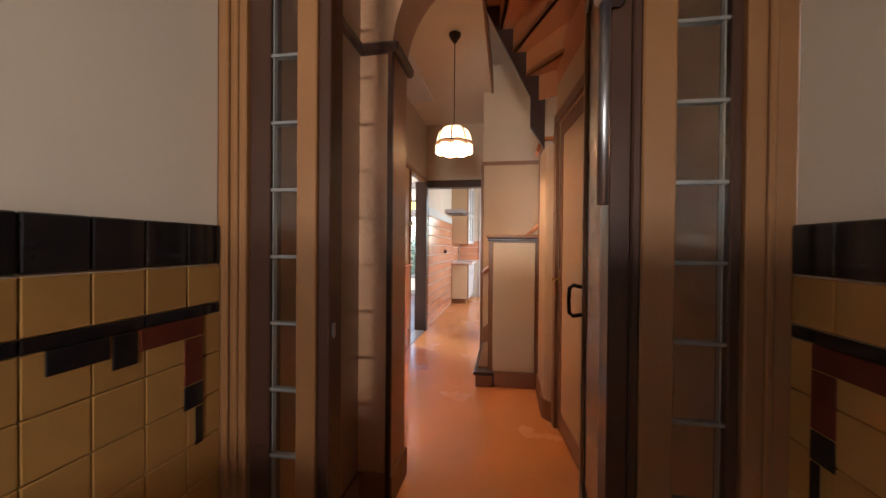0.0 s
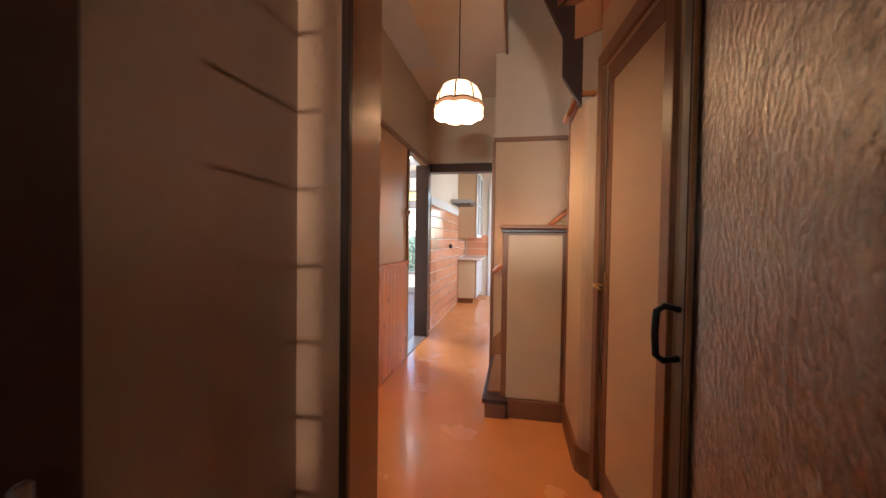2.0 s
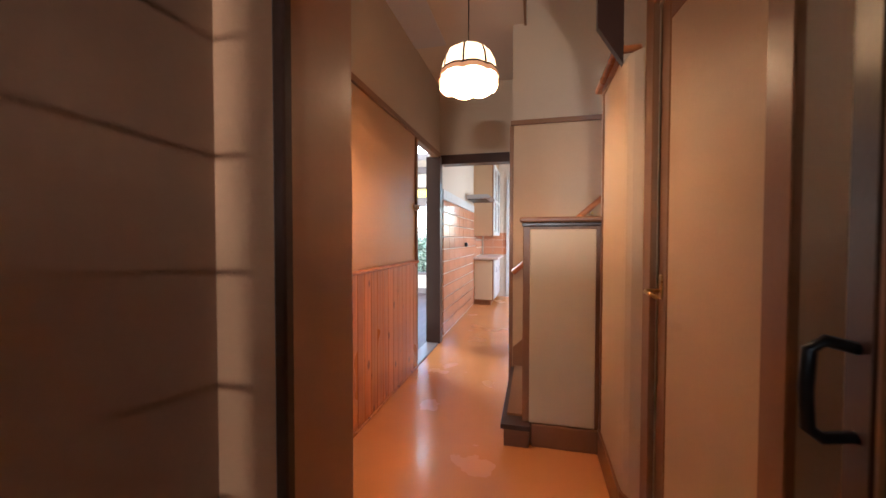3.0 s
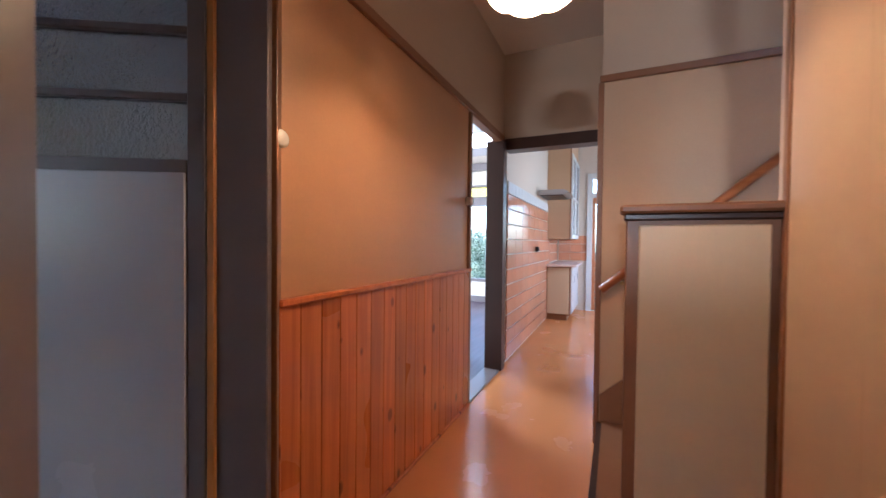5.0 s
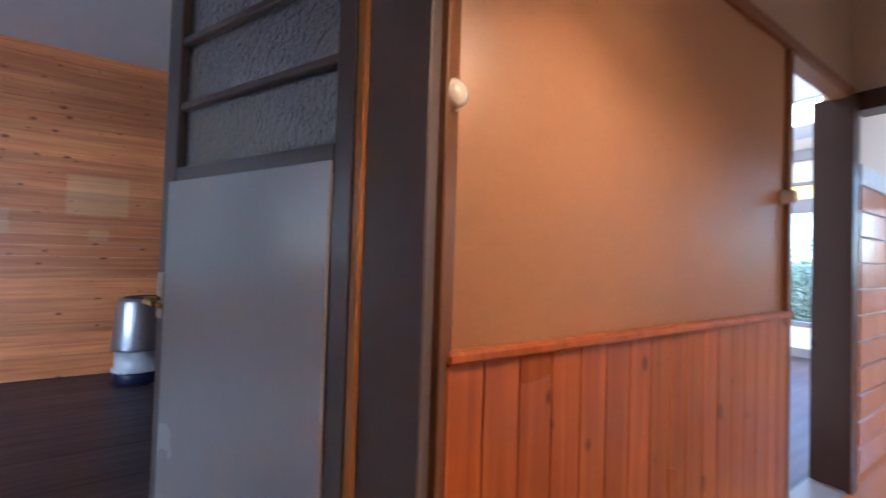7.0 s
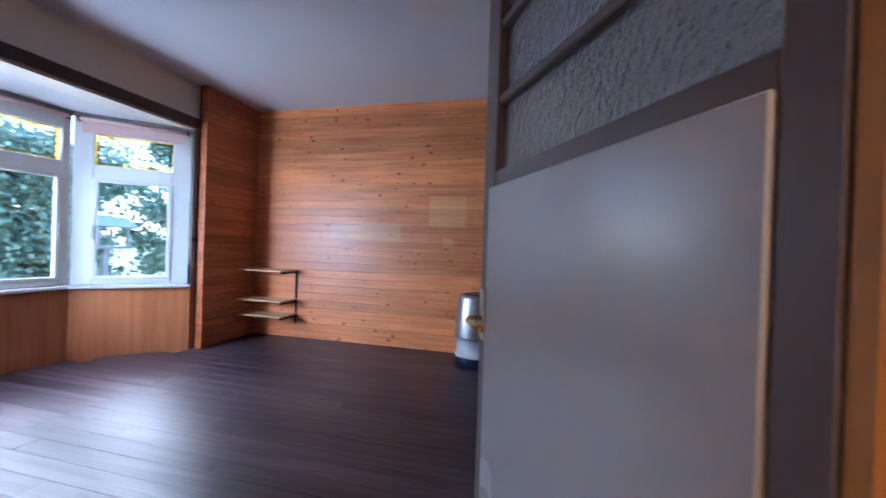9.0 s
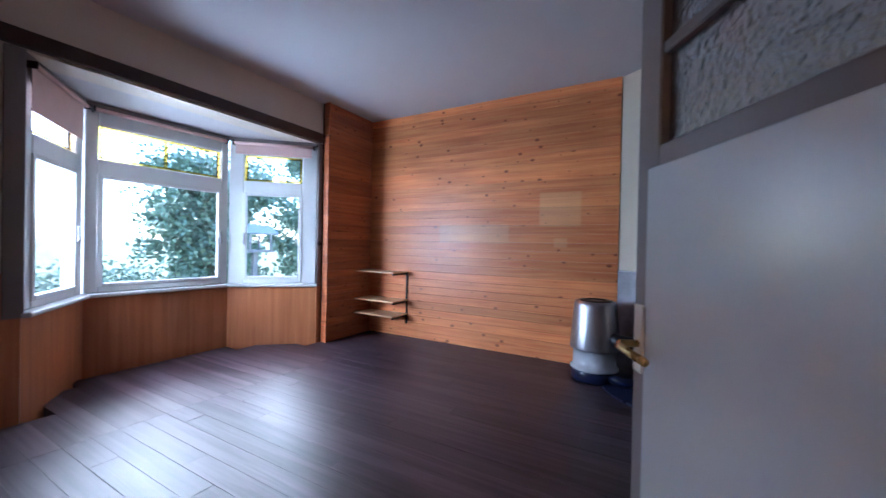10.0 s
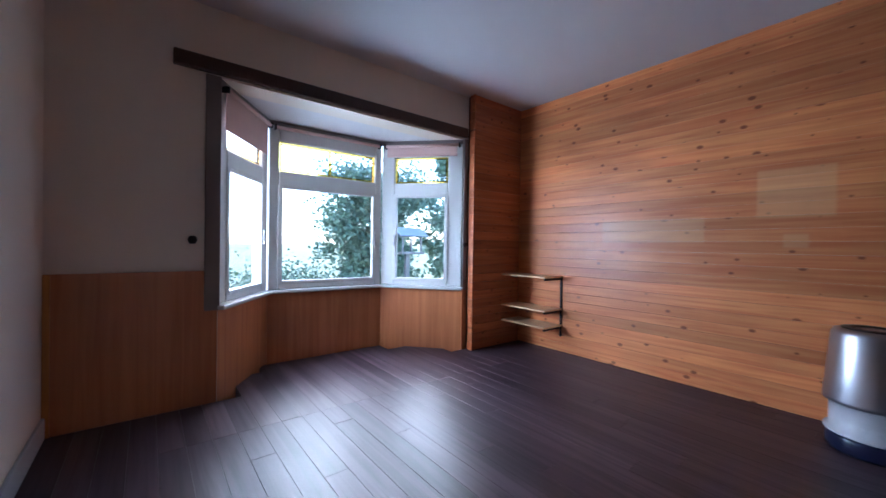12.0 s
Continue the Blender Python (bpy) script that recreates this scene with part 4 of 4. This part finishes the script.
def kitchen():
    x0, x1 = XL + 0.0, -0.62
    base = thing("base_cabinet", "cream kitchen base cabinet with pale worktop", "cabinet", (-0.8, 8.4, 0))
    box("body", (x0, 7.95, 0.08), (x1 - 0.03, YK - 0.05, 0.84), M_BROWN, None, base)
    box("side_panel", (x0 + 0.02, 7.935, 0.10), (x1 - 0.05, 7.951, 0.82), M_PANEL, None, base)
    box("plinth", (x0, 7.98, 0), (x1 - 0.08, YK - 0.05, 0.08), M_BROWN, None, base)
    box("worktop", (x0, 7.86, 0.84), (x1 + 0.06, YK - 0.05, 0.875), M_COUNTER, None, base)
    for k in range(2):
        y = 7.97 + 0.53 * k
        d = box("door", (x1 - 0.03, y, 0.11), (x1 - 0.008, y + 0.51, 0.82), M_WHITE, None, base)
        tube("handle", [(x1 - 0.008, y + 0.06, 0.70), (x1 + 0.02, y + 0.06, 0.69), (x1 + 0.02, y + 0.06, 0.61), (x1 - 0.008, y + 0.06, 0.60)], 0.005, M_STEEL, base)
    up = thing("wall_cabinet", "cream hanging kitchen cabinet with glazed doors", "cabinet", (-0.8, 8.4, 1.36))
    box("body", (x0, 7.95, 1.27), (x1 - 0.04, YK - 0.05, 2.94), M_TAN, None, up)
    for k in range(2):
        y = 7.955 + 0.55 * k
        boxes("door_frame", [((x1 - 0.04, y, 1.28), (x1 - 0.015, y + 0.05, 2.58)), ((x1 - 0.04, y + 0.48, 1.28), (x1 - 0.015, y + 0.53, 2.58)), ((x1 - 0.04, y + 0.05, 1.28), (x1 - 0.015, y + 0.48, 1.34)), ((x1 - 0.04, y + 0.05, 1.90), (x1 - 0.015, y + 0.48, 1.94)), ((x1 - 0.04, y + 0.05, 2.52), (x1 - 0.015, y + 0.48, 2.58))], M_WHITE, None, up)
        box("door_glass", (x1 - 0.03, y + 0.05, 1.34), (x1 - 0.026, y + 0.48, 2.52), M_HAMMER, None, up, 0)
    box("end_strip", (x1 - 0.055, 7.944, 1.27), (x1 - 0.038, 7.952, 2.94), M_BROWN, None, up)
    sh = thing("cooker_hood", "flat dark steel cooker hood on the tiled kitchen wall", "cooker hood", (-0.9, 7.3, 1.86))
    bm = bmesh.new()
    v = [bm.verts.new((x, y, z)) for y in (7.10, 7.75) for x, z in ((XL + 0.014, 1.86), (-0.66, 1.86), (-0.60, 1.885), (-0.66, 1.925), (XL + 0.014, 1.925))]
    bm.faces.new(v[:5])
    bm.faces.new(v[5:][::-1])
    for i in range(5):
        bm.faces.new((v[i], v[(i + 1) % 5], v[5 + (i + 1) % 5], v[5 + i]))
    mesh_object("canopy", bm, M_STEEL, sh)
    box("grille", (XL + 0.03, 7.14, 1.85), (-0.68, 7.71, 1.86), M_BLACK, None, sh)
    so = thing("wall_socket", "black round wall socket on the tiles", "socket", (XL + 0.02, 7.0, 1.12))
    lathe("knob", [(0.035, 0.0), (0.035, 0.03), (0.025, 0.045)], M_BLACK, (0, 0, 0), so)
    so.children[0].data.transform(pose(XL + 0.014, 7.0, 1.12, 0, 90))
    door = thing("back_door", "white framed brown back door with glass", "door", (0.1, YK, 0))
    xa, xb = -0.50, 0.55
    boxes("frame", [((xa, YK - 0.04, 0), (xa + 0.09, YK + 0.12, 2.45)), ((xb - 0.09, YK - 0.04, 0), (xb, YK + 0.12, 2.45)), ((xa + 0.09, YK - 0.04, 2.02), (xb - 0.09, YK + 0.12, 2.10)), ((xa + 0.09, YK - 0.04, 2.36), (xb - 0.09, YK + 0.12, 2.45))], M_WHITE, None, door)
    boxes("stile", [((xa + 0.09, YK, 0.01), (xa + 0.14, YK + 0.04, 2.02)), ((xb - 0.19, YK, 0.01), (xb - 0.09, YK + 0.04, 2.02)), ((xa + 0.14, YK, 0.01), (xb - 0.19, YK + 0.04, 0.12)), ((xa + 0.14, YK, 0.78), (xb - 0.19, YK + 0.04, 0.88)), ((xa + 0.14, YK, 1.92), (xb - 0.19, YK + 0.04, 2.02))], M_STAIR, None, door)
    for k in range(6):
        box("louvre", (xa + 0.14, YK + 0.005, 0.13 + 0.108 * k), (xb - 0.19, YK + 0.035, 0.225 + 0.108 * k), M_STAIR, None, door, 0.012)
    for z0, z1 in ((0.88, 1.92), (2.10, 2.36)):
        g = box("pane", (xa + 0.1, YK + 0.018, z0), (xb - 0.1, YK + 0.022, z1), M_GLASS, None, door, 0)
        g.visible_shadow = False
    rw = thing("window_4", "dark framed rear window with garden behind", "window", (-2.5, YK, 0.4), kind="structure")
    boxes("frame", [((-3.0, YK - 0.02, 0.41), (-2.94, YK + 0.1, 2.36)), ((-2.06, YK - 0.02, 0.41), (-2.0, YK + 0.1, 2.36)), ((-2.94, YK - 0.02, 0.41), (-2.06, YK + 0.1, 0.47)), ((-2.94, YK - 0.02, 1.94), (-2.06, YK + 0.1, 2.13)), ((-2.94, YK - 0.02, 2.32), (-2.06, YK + 0.1, 2.36))], M_TAUPE, None, rw)
    g = box("pane", (-2.94, YK + 0.03, 0.47), (-2.06, YK + 0.034, 1.94), M_GLASS, None, rw, 0)
    g2 = box("amber_transom", (-2.94, YK + 0.03, 2.13), (-2.06, YK + 0.034, 2.32), M_AMBER, None, rw, 0)
    g.visible_shadow = g2.visible_shadow = False
    tagged(box("beam_rear", (-4.7, 8.98, 2.64), (XL - 0.12, 9.08, 2.78), M_TAUPE), "taupe painted ceiling beam", kind="structure")
    tagged(box("baseboard_rear", (-4.7, YK - 0.02, 0), (XL - 0.12, YK, 0.12), M_TAUPE), "grey skirting board", kind="structure")
    lp = thing("ceiling_light", "lit white square ceiling light", "lamp", (-1.95, 7.9, 2.9))
    box("tray", (-2.4, 7.5, 2.925), (-1.5, 8.3, 2.949), M_WHITE, None, lp)
    box("diffuser", (-2.38, 7.52, 2.905), (-1.52, 8.28, 2.925), M_LIGHTPANEL, None, lp)


kitchen()


# ---- outside ----
bmg = bmesh.new()
bmg.faces.new([bmg.verts.new(v) for v in ((-900, -900, -0.55), (900, -900, -0.55), (900, 900, -0.55), (-900, 900, -0.55))])
tagged(mesh_object("ground", bmg, M_GROUND), "grass and soil ground of gardens", kind="structure")
tagged(box("pavement", (-40, -10.5, -0.55), (40, -8.2, -0.50), M_PAVE, bevel=0), "grey paved footway", kind="structure")


def shrub(name, label, at, size, leaves, seed, leaf=0.07, cat="shrub"):
    rnd = random.Random(seed)
    root = thing(name, label, cat, at, "garden shrubs")
    limbs = bmesh.new()
    tips = []
    for k in range(9):
        a, s = rnd.uniform(0, 6.28), rnd.uniform(0.2, 0.9)
        tip = Vector(at) + Vector((math.cos(a) * size[0] * s * 0.7, math.sin(a) * size[1] * s * 0.7, size[2] * rnd.uniform(0.5, 0.95)))
        tips.append(tip)
        p = Vector(at)
        d = (tip - p)
        u = d.orthogonal().normalized() * 0.035
        w = d.normalized().cross(u)
        base = [limbs.verts.new(p + u * math.cos(q) + w * math.sin(q)) for q in (0, 2.1, 4.2)]
        top = limbs.verts.new(tip)
        for i in range(3):
            limbs.faces.new((base[i], base[(i + 1) % 3], top))
    mesh_object("branch", limbs, M_BARK, root)
    verts, faces = [], []
    clumps = [(Vector(at) + Vector((rnd.gauss(0, 0.42) * size[0], rnd.gauss(0, 0.42) * size[1], size[2] * (0.08 + 0.92 * rnd.random() ** 0.8))), rnd.uniform(0.15, 0.4)) for _ in range(110)]
    for _ in range(leaves):
        c, r = rnd.choice(clumps)
        p = c + Vector((rnd.gauss(0, r * 0.5), rnd.gauss(0, r * 0.5), rnd.gauss(0, r * 0.5)))
        if p.z < at[2]:
            continue
        d = Vector((rnd.uniform(-1, 1), rnd.uniform(-1, 1), rnd.uniform(-0.6, 0.6))).normalized()
        u = d.orthogonal().normalized()
        u = (Matrix.Rotation(rnd.uniform(0, 6.28), 3, d) @ u) * leaf * 0.4
        d = d * leaf * rnd.uniform(0.7, 1.3)
        i = len(verts)
        verts += [p, p + d * 0.5 + u, p + d, p + d * 0.5 - u]
        faces += [(i, i + 1, i + 2), (i, i + 2, i + 3)]
    me = bpy.data.meshes.new("leaves")
    me.from_pydata([tuple(v) for v in verts], [], faces)
    me.materials.append(M_LEAF)
    ob = new("leaves", me)
    ob.parent, ob.matrix_parent_inverse = root, Matrix.Translation(-root.location)
    tagged(ob, kind="stuff")


shrub("holly_bush", "tall dense glossy green garden bush", (-5.0, -5.2, -0.55), (1.1, 0.8, 3.2), 26000, 3, 0.085)
shrub("garden_tree", "dark green leafy garden tree", (-8.2, -5.6, -0.55), (1.6, 1.2, 4.4), 20000, 5, 0.11, "tree")
shrub("low_shrub", "low pale green garden shrub", (-3.2, -5.0, -0.55), (1.4, 0.7, 1.2), 8000, 7, 0.06)
shrub("low_shrub", "low pale green garden shrub", (-1.0, -5.8, -0.55), (1.2, 0.8, 1.1), 6000, 8, 0.06)
shrub("rear_hedge", "green rear garden hedge", (-3.2, 12.5, -0.55), (2.0, 0.8, 2.0), 9000, 9, 0.08, "hedge")
shrub("rear_shrub", "green rear garden shrub", (0.3, 12.5, -0.55), (1.0, 0.6, 1.6), 5000, 11, 0.08)


def bird_table(x, y):
    root = thing("bird_table", "weathered grey wooden bird table with a pitched roof", "bird table", (x, y, -0.55))
    box("post", (x - 0.04, y - 0.04, -0.55), (x + 0.04, y + 0.04, 1.05), M_ZINC, None, root)
    box("tray", (x - 0.25, y - 0.22, 1.05), (x + 0.25, y + 0.22, 1.09), M_ZINC, None, root)
    each("corner_post", [((x + a - 0.015, y + b - 0.015, 1.09), (x + a + 0.015, y + b + 0.015, 1.36)) for a in (-0.2, 0.2) for b in (-0.17, 0.17)], M_ZINC, None, root)
    for s in (-1, 1):
        box("roof_board", (-0.3, 0, -0.012), (0.3, 0.30, 0.012), M_SLATE, pose(x, y, 1.53, -30 if s > 0 else 30) @ (Matrix.Identity(4) if s > 0 else Matrix.Rotation(math.pi, 4, "Z")), root)


M_SLATE = mat("blue_grey_felt", (0.20, 0.24, 0.30), 0.7, vary=0.2, scale=8)
bird_table(-5.05, -4.0)


def far_house(x, y, w):
    root = thing("house", "red brick house across the street with tiled roof", "house", (x, y, -0.55), "houses across the street")
    windows = [(w * 0.1, w * 0.4, 0.9, 2.4), (w * 0.6, w * 0.9, 0.9, 2.4), (w * 0.1, w * 0.4, 3.8, 5.1), (w * 0.6, w * 0.9, 3.8, 5.1)]
    m, length = line((x + w, y), (x, y))
    bm = bmesh.new()
    cuts = sorted({0, w, *[o[0] for o in windows], *[o[1] for o in windows]})
    for s0, s1 in zip(cuts, cuts[1:]):
        zs = [-0.55]
        for o in windows:
            if o[0] <= s0 + 1e-6 and o[1] >= s1 - 1e-6:
                zs += [o[2], o[3]]
        zs.append(6.0)
        for z0, z1 in zip(zs[::2], zs[1::2]):
            add_box(bm, (s0, 0, z0), (s1, 0.3, z1), m)
    add_box(bm, (0, 0.3, -0.55), (w, 0.45, 6.0), m)
    mesh_object("wall", bm, M_BRICK, root)
    for o in windows:
        boxes("window_frame", (((o[0], 0.05, o[2]), (o[0] + 0.08, 0.15, o[3])), ((o[1] - 0.08, 0.05, o[2]), (o[1], 0.15, o[3])), ((o[0], 0.05, o[2]), (o[1], 0.15, o[2] + 0.08)), ((o[0], 0.05, o[3] - 0.08), (o[1], 0.15, o[3]))), M_WHITE, m, root, 0)
    bm = bmesh.new()
    v = [bm.verts.new(m @ Vector(p)) for p in ((-0.3, -0.4, 5.9), (w + 0.3, -0.4, 5.9), (w + 0.3, 4, 9.2), (-0.3, 4, 9.2), (-0.3, -0.4, 6.05), (w + 0.3, -0.4, 6.05), (w + 0.3, 4, 9.35), (-0.3, 4, 9.35))]
    for q in ((0, 1, 2, 3), (4, 5, 6, 7), (0, 1, 5, 4), (1, 2, 6, 5), (2, 3, 7, 6), (3, 0, 4, 7)):
        bm.faces.new([v[i] for i in q])
    mesh_object("roof", bm, M_ROOF, root)


far_house(-1.0, -24, 8)


# ---- pieces: boards, planks and tiles ----
def pieces(name, parent, spots, size, material, bevel=0.003, m=None):
    """Alike pieces as objects that share one mesh; spots are their centres."""
    bm = bmesh.new()
    h = Vector(size) / 2
    add_box(bm, -h, h, None, bevel)
    me = bpy.data.meshes.new(name)
    bmesh.ops.recalc_face_normals(bm, faces=bm.faces)
    bm.to_mesh(me)
    bm.free()
    me.materials.append(material)
    for s in spots:
        ob = new(name, me)
        ob.parent = parent
        ob.matrix_parent_inverse = Matrix.Translation(-parent.location)
        ob.location = s


# hall pine boarding
W = thing("wainscot", "orange varnished knotty pine boarding", "wainscot", (XL, 3.6, 0), kind="structure")
nb, wb = 17, (4.47 - 2.752) / 17
pieces("board", W, [(XL + 0.010, 2.752 + wb * (k + 0.5), 0.50) for k in range(nb)], (0.016, wb - 0.0015, 0.97), M_PINE, 0.0025)
box("backing", (XL, 2.765, 0.015), (XL + 0.004, 4.47, 0.985), M_UMBER, None, W, 0)
box("cap_rail", (XL, 2.757, 0.985), (XL + 0.034, 4.485, 1.01), M_PINE, None, W, 0.006)
box("end_strip", (XL, 2.755, 0.0), (XL + 0.024, 2.768, 0.985), M_PINE, None, W)
box("skirting", (XL, 2.765, 0.0), (XL + 0.03, 4.47, 0.016), M_PINE, None, W)
# plank wall of the front room
PW = thing("plank_wall", "varnished knotty pine planks laid level", "plank wall", (XP, 0.3, 0), kind="structure")
npl = 30
hp = ZR / npl
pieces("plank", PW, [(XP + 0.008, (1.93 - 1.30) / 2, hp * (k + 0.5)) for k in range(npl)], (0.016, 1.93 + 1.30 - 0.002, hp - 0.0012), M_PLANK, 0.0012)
pieces("plank", PW, [((XP - 4.20) / 2 + 0.012, -1.292, hp * (k + 0.5)) for k in range(npl)], (-4.20 - XP - 0.02, 0.016, hp - 0.0018), M_PLANKX_SHADE, 0.002)
pieces("plank", PW, [(-4.192, (YF - 1.225) / 2, hp * (k + 0.5)) for k in range(npl)], (0.016, -1.30 - YF - 0.006, hp - 0.0018), M_PLANKX_SHADE, 0.002)
# floorboards
rnd = random.Random(9)
wfb = 0.135
for k in range(32):
    x = -0.74 - wfb * (k + 0.5)
    if x - wfb / 2 < XP:
        break
    cut = rnd.uniform(-0.6, 1.6)
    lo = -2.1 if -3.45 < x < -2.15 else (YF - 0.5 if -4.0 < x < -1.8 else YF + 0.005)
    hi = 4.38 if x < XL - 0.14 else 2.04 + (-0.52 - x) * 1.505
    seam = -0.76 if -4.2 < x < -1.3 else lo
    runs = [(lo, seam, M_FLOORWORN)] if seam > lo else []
    cut = max(cut, seam + 0.25)
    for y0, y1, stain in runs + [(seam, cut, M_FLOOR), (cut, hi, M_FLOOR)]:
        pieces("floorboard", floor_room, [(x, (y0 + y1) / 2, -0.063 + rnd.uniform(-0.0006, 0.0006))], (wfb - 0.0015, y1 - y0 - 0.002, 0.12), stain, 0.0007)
last = -0.74 - wfb * int((-0.74 - XP) / wfb)
pieces("floorboard", floor_room, [((last + XP) / 2, 1.5, -0.063)], (last - XP - 0.001, 5.7, 0.12), M_FLOOR, 0.002)
# vestibule tiles: yellow field, black border with an oxblood inset
for side, x, s in ((bpy.data.objects["wall_vestibule_left"], -0.60, 1), (bpy.data.objects["wall_vestibule_right"], 0.76, -1)):
    cx = x + s * 0.004
    th, tw = 0.105, 0.105
    pieces("tile", side, [(cx, YP - 0.03 - tw * (k + 0.5), 1.235) for k in range(14)], (0.014, tw - 0.003, th - 0.004), M_BTILE, 0.003)
    pieces("tile", side, [(cx, YP - 0.03 - 0.105 * (k + 0.5), 1.131) for k in range(14)], (0.012, 0.102, 0.098), M_YTILE, 0.002)
    pieces("tile", side, [(cx, YP - 0.03 - 0.21 * (k + 0.5), 1.067) for k in range(7)], (0.012, 0.207, 0.024), M_BTILE, 0.002)
    field, black, red = [], [], []
    for r in range(10):
        for k in range(14):
            y, z = YP - 0.03 - 0.105 * (k + 0.5), 1.002 - 0.105 * r
            field.append((cx, y, z))
    pieces("tile", side, field, (0.012, 0.103, 0.103), M_YTILE, 0.002)
    for y0, y1, z0, z1, paint in ((0.70, 0.868, 1.007, 1.054, M_RTILE), (0.645, 0.698, 0.985, 1.054, M_BTILE), (0.537, 0.643, 1.010, 1.054, M_BTILE),
                                  (0.81, 0.868, 0.892, 1.005, M_RTILE), (0.81, 0.868, 0.832, 0.890, M_BTILE), (0.843, 0.868, 0.735, 0.830, M_BTILE)):
        pieces("tile", side, [(cx, (y0 + y1) / 2, (z0 + z1) / 2)], (0.017, y1 - y0 - 0.002, z1 - z0), paint, 0.002)
# kitchen wall tiles
KW = bpy.data.objects["wall_kitchen_left"]
tl, tz = 0.33, 0.152
spots = [(XL + 0.006, 5.55 + tl * (k + 0.5), 0.02 + tz * (r + 0.5)) for r in range(11) for k in range(8)]
pieces("tile", KW, spots, (0.012, tl - 0.004, tz - 0.012), M_OTILE, 0.002)
pieces("tile", KW, [(XL + 0.006, 8.2 + tl * (k + 0.5), 0.89 + tz * (r + 0.5)) for r in range(3) for k in range(3)], (0.012, tl - 0.004, tz - 0.012), M_OTILE, 0.002)
pieces("tile", KW, [(XL + 0.006, 5.55 + 0.15 * (k + 0.5), 1.755) for k in range(16)], (0.014, 0.146, 0.12), M_WHITE, 0.002)
pieces("tile", bpy.data.objects["wall_house_back"], [(-0.98 + 0.2 * (k + 0.5), YK - 0.006, 0.89 + tz * (r + 0.5)) for r in range(3) for k in range(3)], (0.196, 0.012, tz - 0.009), M_OTILE, 0.002)
